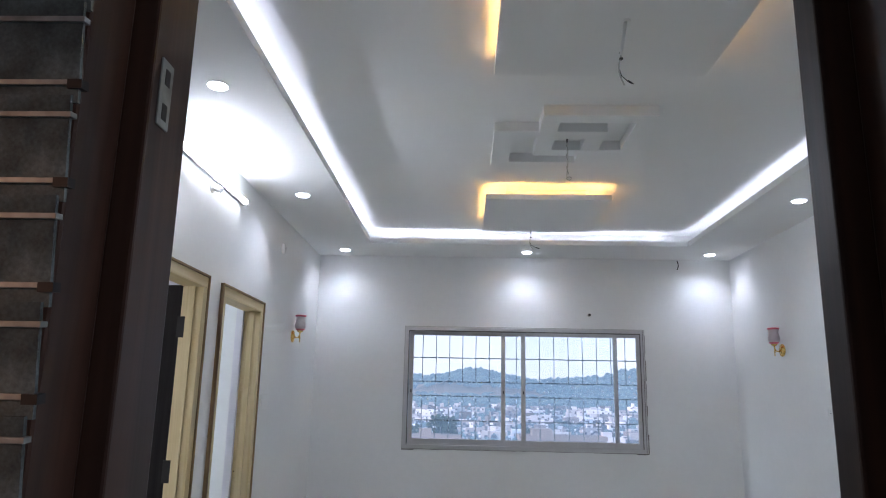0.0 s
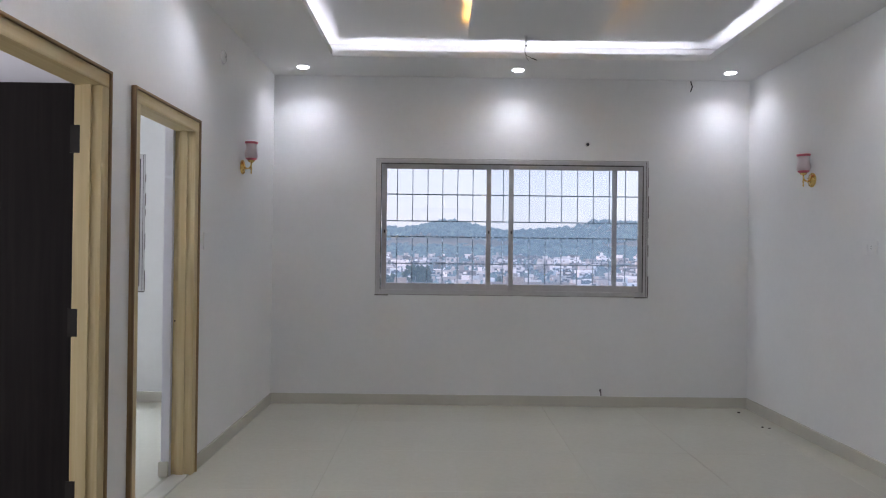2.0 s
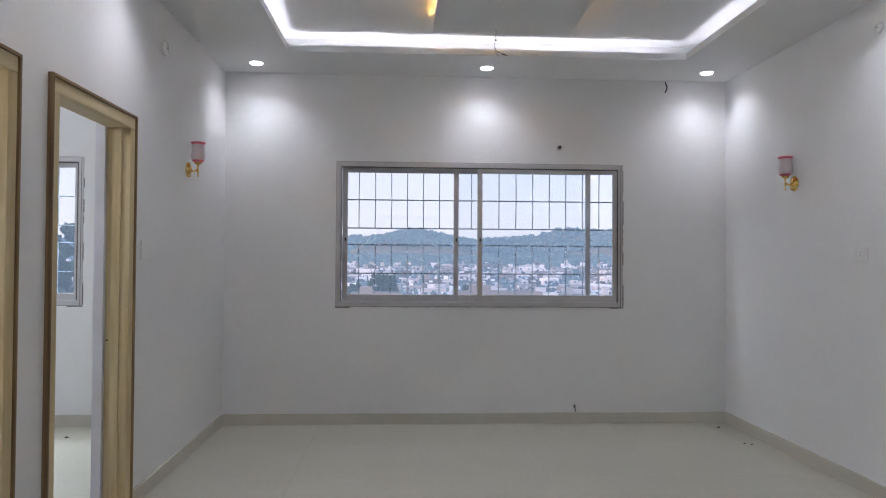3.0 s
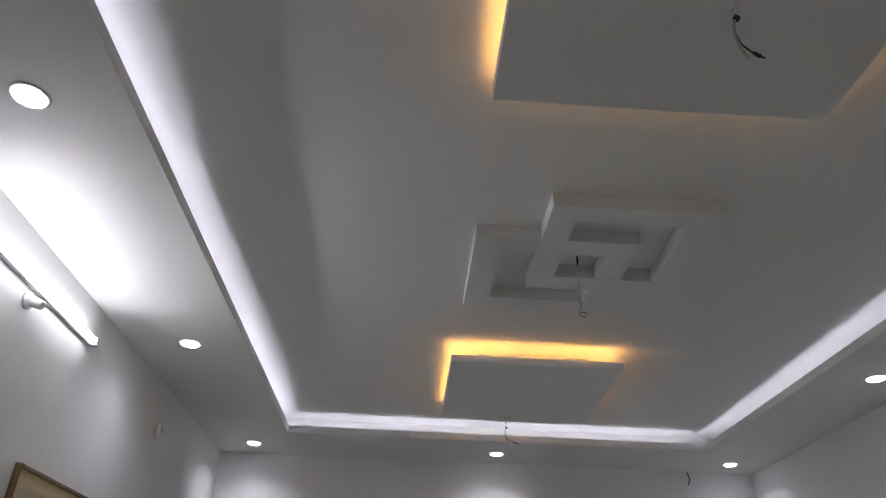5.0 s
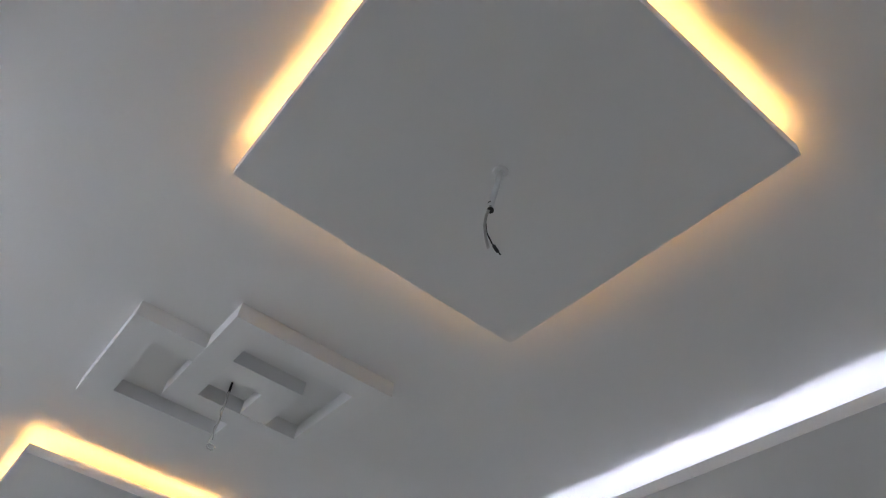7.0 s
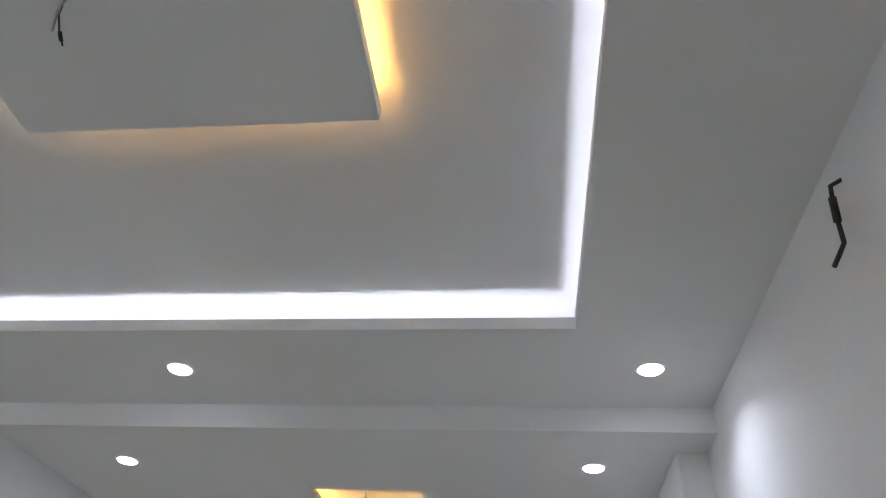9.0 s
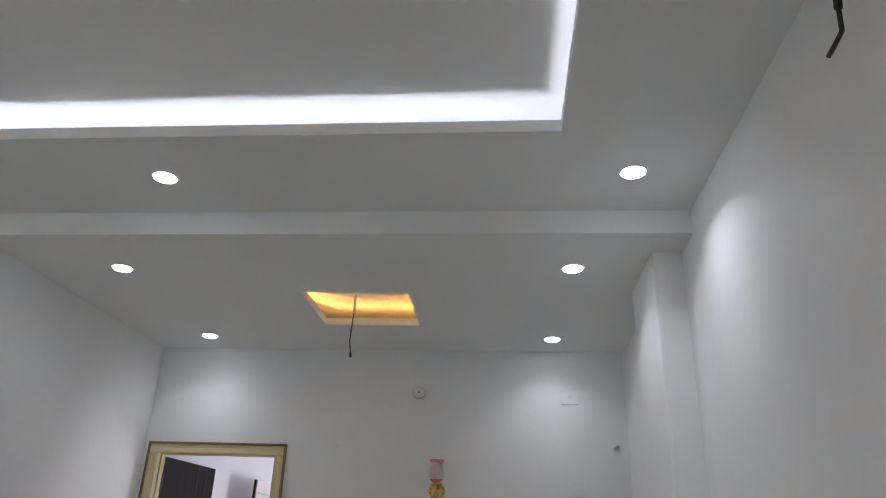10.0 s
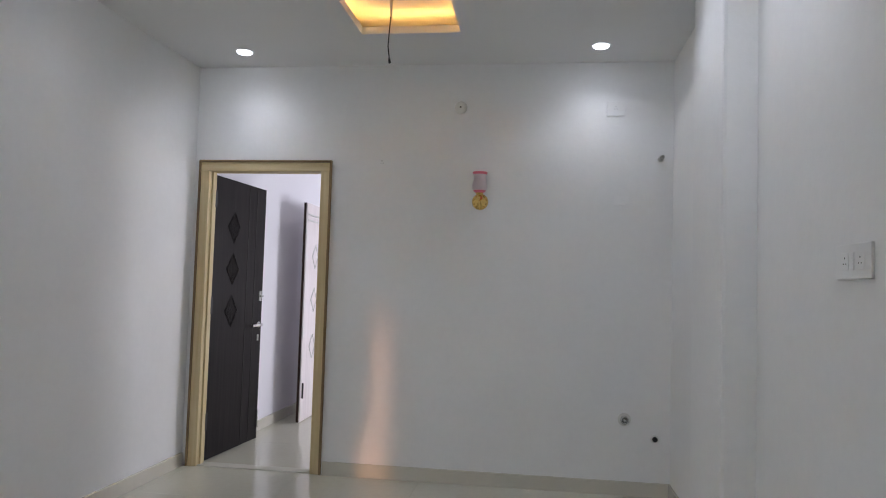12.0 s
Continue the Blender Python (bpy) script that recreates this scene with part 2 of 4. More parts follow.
wall("wall_east", "y", DY, L, W, W + ET, -0.1, 3.2, [(3.17, 3.98, -0.1, 2.130)], PAINT, "white painted wall with an open passage to the bathroom")
ENT = (0.985, 2.115, -0.1, 2.14)
wall("wall_south", "x", -3.3, 7.0, Y0 - 0.2, Y0, -0.1, 3.2, [ENT], PAINT, "white painted entrance wall")
wall("wall_dining_east", "y", Y0 - 0.2, DY + LT, DX, DX + LT, -0.1, 3.2, [(2.066, 3.001, -0.1, 2.103)], PAINT, "white painted dining wall with a bedroom doorway")
wall("wall_dining_north", "x", W + ET, DX, DY, DY + LT, -0.1, 3.2, [], PAINT, "white painted dining wall")
structure("wall_end", box(W, STEP, DY - 0.004, DY, -0.1, 3.0), PAINT, "white painted wall end")
structure("column", box(4.448, 4.99, Y0 - 0.06, -0.075, -0.06, DH + 0.03, bevel=0.016), PAINT, "white painted square column against the dining wall")

slab = structure("floor", box(-3.3, 9.6, Y0 - 0.2, L, -0.16, -0.006), GROUT, "cream glossy vitrified tile floor")
structure("corridor_floor", box(-5.0, 2.9, -2.6, Y0 - 0.2, -0.16, -0.004), CORRIDOR, "grey corridor floor")

# tray ceiling
structure("ceiling", box(-LT, W + LT, Y0 - 0.2, L, T, T + 0.15), CEIL, "smooth white tray ceiling")
bm = bmesh.new()
bx(bm, 0, TX0, Y0, L, H, H + BOARD)
bx(bm, TX1, STEP, Y0, L, H, H + BOARD)
bx(bm, TX0, TX1, Y0, TY0, H, H + BOARD)
bx(bm, TX0, TX1, TY1, L, H, H + BOARD)
G, E = 0.155, 0.012       # the cove's depth, the lip's thickness
for q in ((TX0 - E, TX0, TY0 - E, TY1 + E), (TX1, TX1 + E, TY0 - E, TY1 + E), (TX0, TX1, TY0 - E, TY0), (TX0, TX1, TY1, TY1 + E)):
    bx(bm, *q, H + BOARD, H + LIP)
bx(bm, TX0 - G - 0.02, TX0 - G, TY0 - G, TY1 + G, H + BOARD, T)
bx(bm, TX1 + G, TX1 + G + 0.02, TY0 - G, TY1 + G, H + BOARD, T)
bx(bm, TX0 - G, TX1 + G, TY0 - G - 0.02, TY0 - G, H + BOARD, T)
bx(bm, TX0 - G, TX1 + G, TY1 + G, TY1 + G + 0.02, H + BOARD, T)
structure("ceiling_border", bm, CEIL, "white dropped ceiling border with a cove ledge")

# dining ceiling with its lit recess
RX0, RX1, RY0, RY1 = 5.008, 5.603, 1.120, 1.716
bm = bmesh.new()
bx(bm, STEP, RX0, Y0, DY, DH, DH + 0.045)
bx(bm, RX1, DX, Y0, DY, DH, DH + 0.045)
bx(bm, RX0, RX1, Y0, RY0, DH, DH + 0.045)
bx(bm, RX0, RX1, RY1, DY, DH, DH + 0.045)
bx(bm, STEP, STEP + 0.02, Y0, DY, DH + 0.045, H + 0.12)
structure("ceiling_dining", bm, CEIL, "white lower dining ceiling with a square recess")
structure("ceiling_dining_upper", box(STEP + 0.02, DX, Y0, DY, 2.93, 2.99), CEIL, "white board over the dining recess")

# rooms beyond the doors
# the west opening is unseen, added to let light into the first bedroom
wall("wall_bedroom_west", "y", Y0 - 0.2, L + 0.2, -3.45, -3.3, -0.1, 3.2, [(0.6, 2.0, 1.0, 2.1)], BED_PAINT, "pale lilac bedroom wall")
# unseen wall, added to keep the low sun out of the west opening
structure("neighbour_wall", box(-7.2, -7.0, -3.0, 5.0, -20, 8), CORRIDOR, "grey plain wall added out of view to block the sun")
structure("wall_bedroom_partition", box(-3.3, -LT, 2.975, 3.085, -0.1, 3.2), BED_PAINT, "pale lilac bedroom partition")
structure("ceiling_bedrooms", box(-3.3, -LT, Y0 - 0.2, L, 2.95, 3.2), CEIL, "white bedroom ceiling")
structure("wall_back_bedroom_north", box(DX + LT, 9.6, 3.0, 3.13, -0.1, 3.2), BED_PAINT, "pale lilac bedroom wall")
wall("wall_back_bedroom_east", "y", Y0 - 0.2, 3.13, 9.6, 9.75, -0.1, 3.2, [], BED_PAINT, "pale lilac bedroom wall")
# the south opening is unseen, assumed for the daylight in this room
wall("wall_back_bedroom_south", "x", 7.0, 9.75, Y0 - 0.2, Y0, -0.1, 3.2, [(8.15, 9.45, 0.6, 2.1)], BED_PAINT, "pale lilac bedroom wall")
structure("ceiling_back_bedroom", box(DX + LT, 9.75, Y0 - 0.2, 3.13, 2.9, 3.1), CEIL, "white bedroom ceiling")
structure("wall_bath_east", box(5.45, 5.58, DY + LT, 5.6, -0.1, 3.2), WHITE_TILE, "pale bathroom wall")
structure("wall_bath_north", box(W + LT, 5.58, 5.6, 5.73, -0.1, 3.2), WHITE_TILE, "pale bathroom wall")
structure("ceiling_bath", box(W + LT, 5.58, DY + LT, 5.73, 2.6, 2.8), CEIL, "white bathroom ceiling")
# corridor outside; its south wall is unseen, the slit added to shape the sun patch
structure("wall_corridor_south", box(-3.526, 2.9, -2.45, -2.4, -0.1, 3.2), CORRIDOR, "grey unseen corridor wall added to shape the sun patch")
structure("wall_corridor_south_far", box(-5.0, -4.061, -2.45, -2.4, -0.1, 3.2), CORRIDOR, "grey unseen corridor wall added to shape the sun patch")
structure("wall_corridor_head", box(-4.061, -3.526, -2.45, -2.4, 2.46, 3.2), CORRIDOR, "grey unseen wall over the slit that shapes the sun patch")
structure("ceiling_corridor", box(-5.0, 2.9, -2.6, Y0 - 0.2, 2.9, 3.1), CORRIDOR, "grey corridor ceiling")

# skirting
for a in ((0, 0.014, Y0, 2.00), (0, 0.014, 2.935, 3.16), (0, 0.014, 4.082, L - 0.014), (0, W, L - 0.014, L), (W - 0.014, W, 3.98, L - 0.014),
          (W - 0.014, W, DY, 3.17), (W, DX - 0.014, DY - 0.014, DY), (DX - 0.014, DX, Y0, 2.042), (2.12, DX - 0.014, Y0, Y0 + 0.014),
          (0.014, 0.99, Y0, Y0 + 0.014), (-3.3, -LT, L - 0.014, L), (DX + LT, 9.6, 2.986, 3.0)):
    structure("baseboard", box(*a, 0, 0.088, bevel=0.002), SKIRT, "greenish cream tile skirting")

# ---- windows ----


def sash(x0, x1, z0, z1, y, name, parent):
    s = 0.042
    sa = part(name, box(x0, x0 + s, y, y + 0.024, z0, z1, bevel=0.003), ALU, parent)
    part("stile", box(x1 - s, x1, y, y + 0.024, z0, z1, bevel=0.003), ALU, sa)
    part("top_rail", box(x0 + s, x1 - s, y + 0.001, y + 0.023, z1 - 0.042, z1, bevel=0.003), ALU, sa)
    part("bottom_rail", box(x0 + s, x1 - s, y + 0.001, y + 0.023, z0, z0 + 0.055, bevel=0.003), ALU, sa)
    g = part("pane", box(x0 + s, x1 - s, y + 0.010, y + 0.014, z0 + 0.055, z1 - 0.042), CLEAR, sa)
    g.visible_shadow = False
    part("lock", box(x0 + 0.018, x0 + 0.030, y - 0.004, y, z0 + 0.50, z0 + 0.53), BLACK_METAL, sa)
    return sa


def window(name, x0, x1, z0, z1, label, splits):
    w = thing(name, pose(0, 0, 0), label, "window", kind="structure")
    f = 0.036
    bm = bmesh.new()
    for q in ((x0, x0 + f, z0, z1), (x1 - f, x1, z0, z1), (x0 + f, x1 - f, z1 - f, z1), (x0 + f, x1 - f, z0, z0 + f)):
        bx(bm, q[0], q[1], L - 0.004, L + 0.095, q[2], q[3], bevel=0.003)
    part("window_frame", bm, ALU, w)
    bm = bmesh.new()
    g = 0.006
    for q in ((x0 - g, x0, z0 - g, z1 + g), (x1, x1 + g, z0 - g, z1 + g), (x0, x1, z1, z1 + g), (x0, x1, z0 - g, z0)):
        bx(bm, q[0], q[1], L - 0.002, L + 0.06, q[2], q[3])
    part("gasket", bm, SEAL, w, "dirty grey sealant line")
    smear = random.Random(name)
    bm = bmesh.new()
    x = x0 - 0.008
    while x < x1 - 0.02:
        ln, th = smear.uniform(0.02, 0.09), smear.uniform(0.0005, 0.0035)
        if x < x0 + 0.08 or x > x1 - 0.12:
            th += 0.007
        bx(bm, x, min(x + ln, x1 + 0.01), L - 0.0035, L + 0.002, z0 - g - th, z0 - g)
        x += ln
    z = z0
    while z < z1 - 0.1:
        ln = smear.uniform(0.04, 0.2)
        bx(bm, x1 + g, x1 + g + smear.uniform(0.002, 0.007), L - 0.0035, L + 0.002, z, min(z + ln, z1))
        z += ln + smear.uniform(0.03, 0.2)
    part("sealant_smear", bm, DARK_SEAL_SHADE, w, "uneven dirty sealant")
    # dark strips paint the shade in the channels and under the top rail
    for a, b, c, d in ((x0 + f, x0 + f + 0.008, z0 + f, z1 - f), (x1 - f - 0.008, x1 - f, z0 + f, z1 - f), (x0 + f, x1 - f, z1 - f - 0.010, z1 - f), (x1 - 0.014, x1 - 0.010, z0, z1)):
        part("channel_shade", box(a, b, L - 0.0055, L + 0.0015, c, d), DARK_SEAL_SHADE, w, "dark strip painting the shade in the sash channel")
    for y in (L + 0.028, L + 0.058):
        part("track", box(x0 + f, x1 - f, y - 0.003, y + 0.001, z0 + f, z0 + f + 0.014), ALU, w)
    part("window_sill", box(x0 - 0.004, x1 + 0.004, L + 0.1, L + 0.24, z0 - 0.03, z0 - 0.002, bevel=0.003), SKIRT, w)
    for i, (a, b, y) in enumerate(splits):
        sash(a, b, z0 + f + 0.001, z1 - f - 0.001, y, "sash", w)
    return w


window("window_1", *WIN, "grey aluminium three-track sliding window with clear panes",
       ((2.082, 3.27, L + 0.002), (1.885, 3.046, L + 0.031), (0.958, 2.13, L + 0.061)))
window("window_2", *BWIN, "grey aluminium sliding window in the bedroom", ((-2.66, -1.88, L + 0.002), (-1.95, -1.165, L + 0.031)))


def grille(x0, x1, first, step, label):
    z0, z1 = WIN[2], WIN[3]
    g = thing("window_grille", pose((x0 + x1) / 2, L + 0.135, z0), label, "window grille", "window grilles")
    c, hw, hh = (x0 + x1) / 2, (x1 - x0) / 2, z1 - z0
    rows = (1.240 - z0, 1.481 - z0, 1.622 - z0, 1.862 - z0)
    for z in (0.004, *rows, hh - 0.004):
        part("rail", box(-hw, hw, -0.006, 0.006, z - 0.005, z + 0.005), BAR, g)
    x = first - c
    while x < hw - 0.01:
        bend = 0.003 * math.sin(37 * x)
        part("bar", pipe(bmesh.new(), [(x, -0.010, rows[2]), (x + bend, -0.010, rows[3]), (x, -0.010, hh)], 0.0042, 6), BAR, g)
        part("bar", pipe(bmesh.new(), [(x - bend, -0.010, 0), (x, -0.010, rows[0]), (x + bend, -0.010, rows[1])], 0.0042, 6), BAR, g)
        x += step


grille(WIN[0], 2.098, 0.954, 0.136, "grey painted steel window grille of thin bars")
grille(2.102, WIN[1], 2.134, 0.1445, "grey painted steel window grille of thin bars")
grille(BWIN[0], BWIN[1], BWIN[0] + 0.06, 0.14, "grey painted steel grille in the bedroom window")

# ---- door frames and leaves ----


def door_frame(name, m, w, label, depth=LT + 0.002):
    """Frame of outer width w and height DOOR_H: local x across the opening, y into the wall, z up."""
    d = thing(name, m, label, "door", kind="structure")
    j, e = 0.076, 0.014
    for s in (0, 1):
        x0, x1 = (e, j) if not s else (w - j, w - e)
        part("jamb", box(x0, x1, -0.014, depth, 0, DOOR_H - j, bevel=0.004), CREAM, d)
        xs = (j - 0.0, j + 0.012) if not s else (w - j - 0.012, w - j)
        part("stop", box(xs[0], xs[1], 0.03, 0.075, 0.0, DOOR_H - j, bevel=0.003), CREAM, d)
        xm = (0, e) if not s else (w - e, w)
        part("moulding", box(xm[0], xm[1], -0.024, 0.002, 0, DOOR_H, bevel=0.004), STAIN, d, "brown stained edge moulding")
    part("head", box(e, w - e, -0.0145, depth, DOOR_H - j, DOOR_H - e, bevel=0.004), CREAM_H, d)
    part("head_moulding", box(e, w - e, -0.024, 0.002, DOOR_H - e, DOOR_H, bevel=0.004), STAIN_H, d, "brown stained edge moulding")
    part("threshold", box(j, w - j, 0.0, depth - 0.01, -0.002, 0.006), GROUT, d)
    return d


def diamond(cx, cz, y, a, b, r, ribs=True):
    """A raised lozenge frame with fine ribs inside."""
    bm = bmesh.new()
    for k in (1.0, 0.86):
        p = [(cx + a * k, y, cz), (cx, y, cz + b * k), (cx - a * k, y, cz), (cx, y, cz - b * k), (cx + a * k, y, cz)]
        for q, s in zip(p, p[1:]):
            pipe(bm, [q, s], r, 5)
    for i in range(-6, 7) if ribs else ():
        u = i / 8
        h = (1 - abs(u)) * 0.8 * b
        pipe(bm, [(cx + a * u, y, cz - h), (cx + a * u, y, cz + h)], r * 0.4, 4)
    return bm


def leaf(parent, m, w, mat, handle=True, h=2.02, fancy=(), line=None):
    lf = part("leaf", box(0, w, 0, 0.034, 0.008, h, bevel=0.002), mat, parent, "")
    lf.matrix_basis = m
    for z in fancy:
        part("diamond_moulding", diamond(w * 0.36, z, -0.0008, 0.095, 0.118, 0.0024, line is None), line or mat, lf)
    if fancy:
        for x in (w * 0.64, w * 0.80):
            part("groove_bead", box(x, x + 0.006, -0.0025, 0.0, 0.02, h - 0.02), BLACK_METAL, lf)
    if handle:
        part("handle_rose", disc([(0.024, 0), (0.024, 0.008), (0.014, 0.010)], 20, pose(w - 0.055, 0, 0.93, 90, 0, 0)), STEEL, lf, "steel handle rose")
        part("handle", pipe(bmesh.new(), [(w - 0.055, -0.004, 0.93), (w - 0.055, -0.032, 0.93), (w - 0.075, -0.040, 0.93), (w - 0.235, -0.042, 0.926)], 0.011, 10), STEEL, lf, "steel lever handle")
        part("key_plate", box(w - 0.068, w - 0.042, -0.004, 0, 0.80, 0.85, bevel=0.001), OLD_STEEL, lf)
        la = part("latch", pipe(bmesh.new(), [(w - 0.06, -0.012, 1.16), (w - 0.01, -0.012, 1.16)], 0.006, 8), OLD_STEEL, lf)
        part("latch_plate", box(w - 0.06, w - 0.02, -0.006, 0, 1.12, 1.20, bevel=0.001), OLD_STEEL, la)
        part("bolt", pipe(bmesh.new(), [(w - 0.02, -0.010, 0.10), (w - 0.02, -0.010, 0.24)], 0.007, 8), STEEL, lf, "steel tower bolt")
    return lf


def hinges(parent, x, y, turn, zs=(0.28, 1.12, 1.86)):
    for z in zs:
        h = part("hinge", box(-0.022, 0.022, -0.003, 0.003, z - 0.06, z + 0.06), BLACK_METAL, parent, "black steel butt hinge")
        h.matrix_basis = pose(x, y, 0, 0, 0, turn)


# west doors: local x runs along +y of the room, local y into the wall (-x)
WEST = pose(0, 0, 0, 0, 0, 90)
d1 = door_frame("door_1", pose(0, 2.004, 0) @ WEST, 0.926, "cream wooden door frame with an open charcoal leaf")
leaf(d1, pose(0.886, LT + 0.004, 0, 0, 0, 90), 0.78, LEAF, handle=False, h=2.052)
hinges(d1, 0.926 - 0.0775, 0.098, 90, (0.28, 1.02, 1.81))
d2 = door_frame("door_2", pose(0, 3.164, 0) @ WEST, 0.914, "cream wooden door frame of an open bedroom doorway")
part("keeper_hole", disc([(0.007, 0), (0.007, 0.002)], 12, pose(0.916 - 0.0775, 0.045, 0.84, 0, -90, 0)), DEBRIS, d2)
part("keeper_hole", disc([(0.005, 0), (0.005, 0.002)], 12, pose(0.916 - 0.0775, 0.095, 0.915, 0, -90, 0)), DEBRIS, d2)

structure("door_return", box(-0.157, -LT - 0.0035, 3.977, 4.40, 0, 2.6), BED_PAINT, "pale lilac plaster return behind the door frame")
structure("baseboard", box(-0.168, -LT - 0.005, 3.964, 3.977, 0, 0.088, bevel=0.002), SKIRT, "greenish cream tile skirting")

# dining door: local x runs along -y, local y into the wall (+x)
EAST = pose(0, 0, 0, 0, 0, -90)
d3 = door_frame("door_3", pose(DX, 3.012, 0) @ EAST, 0.961, "cream wooden door frame with an open dark carved leaf")
leaf(d3, pose(0.040, LT + 0.004, 0, 0, 0, 86) @ pose(0, -0.034, 0), 0.79, LEAF, h=2.034, fancy=(1.68, 1.365, 1.05))
hinges(d3, 0.0775, 0.098, 90, (0.28, 1.10, 1.86))

# a further door leaf standing open in the back bedroom, its window sheen painted pale
d4 = thing("open_door_leaf", pose(7.78, 2.762, 0) @ pose(0, 0, 0, 0, 0, 1), "glossy carved door leaf standing open, daylight sheen painted pale", "door")
pl = leaf(d4, pose(0, 0, 0), 0.78, LEAF_SHEEN, handle=False, fancy=(1.53, 1.12, 0.68), line=GREYCABLE)
for z in (1.86, 1.915):
    part("rail", box(0.03, 0.75, -0.006, 0.0, z - 0.008, z + 0.008, bevel=0.002), GREYCABLE, pl)
part("edge_band", box(-0.004, 0.0, 0.012, 0.034, 0.008, 2.02), TEAK, pl, "dark edge band")
part("bolt", box(0.03, 0.05, -0.012, 0.0, 0.22, 0.36, bevel=0.002), BLACK_METAL, pl, "black bolt")

# bathroom door frame behind the passage
bf = thing("door_4", pose(W + ET, 3.175, 0), "cream wooden bathroom door frame", "door", kind="structure")
part("head", box(0.002, 0.07, 0, 0.90, 2.04, 2.125, bevel=0.003), CREAM_H, bf)
part("jamb", box(0.002, 0.07, 0.0, 0.06, 0, 2.04, bevel=0.003), CREAM, bf)

# entrance door frame
df = thing("door_5", pose(0, 0, 0), "dark teak entrance door frame", "door", kind="structure")
part("jamb", box(0.985, 1.124, -0.266, -0.150, 0, 2.06, bevel=0.004), TEAK, df)
part("outer_jamb", box(0.985, 1.093, -0.366, -0.2665, 0, 2.10, bevel=0.006), TEAK, df)
part("jamb", box(1.980, 2.115, -0.230, -0.174, 0, 2.06, bevel=0.004), TEAK, df)
part("outer_jamb", box(2.021, 2.115, -0.366, -0.2305, 0, 2.10, bevel=0.006), TEAK, df)
part("head", box(1.124, 1.980, -0.255, -0.175, 2.06, 2.14, bevel=0.004), TEAK_H, df)
part("outer_head", box(1.093, 2.021, -0.365, -0.2555, 2.10, 2.14, bevel=0.004), TEAK_H, df)
sp = part("strike_plate", box(1.124, 1.1265, -0.246, -0.212, 1.768, 1.860, bevel=0.001), OLD_STEEL, df, "steel strike plate")
part("strike_hole", box(1.1266, 1.1272, -0.236, -0.222, 1.778, 1.800), BLACK_METAL, sp)
part("strike_hole", box(1.1266, 1.1272, -0.236, -0.222, 1.826, 1.848), BLACK_METAL, sp)

# louvred sidelight beside the entrance
sl = thing("louvred_sidelight", pose(0.728, -0.395, 1.0), "dark louvred glass sidelight with aluminium clips beside the door", "window")
part("frame", box(-0.38, -0.34, -0.03, 0.034, 0, 1.15), TEAK, sl)
part("frame", box(-0.34, 0.37, -0.03, 0.034, 0, 0.04), TEAK, sl)
part("frame", box(-0.34, 0.37, -0.03, 0.034, 1.11, 1.15), TEAK, sl)
for k in range(9):
    z = 0.127 + k * 0.110
    la = part("louvre", box(-0.34, 0.380, -0.002, 0.003, -0.057, 0.057), OBSCURE, sl)
    la.matrix_basis = pose(0, 0, z, 7, 0, 0)
    for dz in (-0.0352, 0.0352):
        part("clip_rail", box(-0.34, 0.384, -0.006, 0.006, dz - 0.003, dz + 0.003, bevel=0.001), OLD_STEEL, la)
    part("clip", box(0.370, 0.386, -0.007, 0.007, -0.042, -0.032), BLACK_METAL, la)
part("backing", box(-0.36, 0.30, 0.0182, 0.024, 0.0, 1.15), CORRIDOR, sl)

# ---- ceiling panels and pattern ----


def lit_panel(x0, x1, y0, y1):
    cx, cy = (x0 + x1) / 2, (y0 + y1) / 2
    p = thing("ceiling_panel", pose(cx, cy, 2.911), "square white floating ceiling panel with a warm hidden glow", "ceiling panel", "floating panels")
    hx, hy = (x1 - x0) / 2, (y1 - y0) / 2
    part("board", box(-hx, hx, -hy, hy, 0, 0.020, bevel=0.002), CEIL, p)
    for q in ((-hx, hx, -hy, -hy + 0.008), (-hx, hx, hy - 0.008, hy), (-hx, -hx + 0.008, -hy + 0.008, hy - 0.008), (hx - 0.008, hx, -hy + 0.008, hy - 0.008)):
        part("edge_lip", box(*q, 0.0185, 0.042), CEIL, p)
    part("hanger", box(-hx + 0.16, hx - 0.16, -hy + 0.16, hy - 0.16, 0.020, T - 2.911), CEIL, p)
    for q, f in (((x0 + 0.019, cy, 90), 0.62), ((cx, y0 + 0.019, 0), 0.62), ((x1 - 0.065, cy, 90), 0.34), ((cx, y1 - 0.065, 0), 0.34)):
        ln = (2 * hy if q[2] else 2 * hx) - 0.06
        part("led_tape", box(-ln / 2, ln / 2, -0.005, 0.005, 0.0205, 0.0225), LED_WARM, p, "warm led tape").matrix_basis = pose(q[0] - cx, q[1] - cy, 0, 0, 0, q[2])
        area("warm_strip", pose(q[0], q[1], 2.911 + 0.0245, 180, 0, q[2]), ln, 0.010, GLOW * ln * f, WARM)


lit_panel(1.643, 2.615, 0.944, 1.925)
lit_panel(1.662, 2.600, 3.946, 4.955)

ZP = 2.972


def ring(name, x0, x1, y0, y1, b):
    p = thing(name, pose((x0 + x1) / 2, (y0 + y1) / 2, ZP), "white square plaster ring on the ceiling", "ceiling moulding", "overlapping squares")
    hx, hy, t = (x1 - x0) / 2, (y1 - y0) / 2, T - ZP
    part("side", box(-hx, -hx + b, -hy, hy, 0, t), CEIL, p)
    part("side", box(hx - b, hx, -hy, hy, 0, t), CEIL, p)
    part("side", box(-hx + b, hx - b, -hy, -hy + b, 0, t), CEIL, p)
    part("side", box(-hx + b, hx - b, hy - b, hy, 0, t), CEIL, p)


ring("ceiling_moulding", 1.678, 2.334, 2.758, 3.395, 0.112)
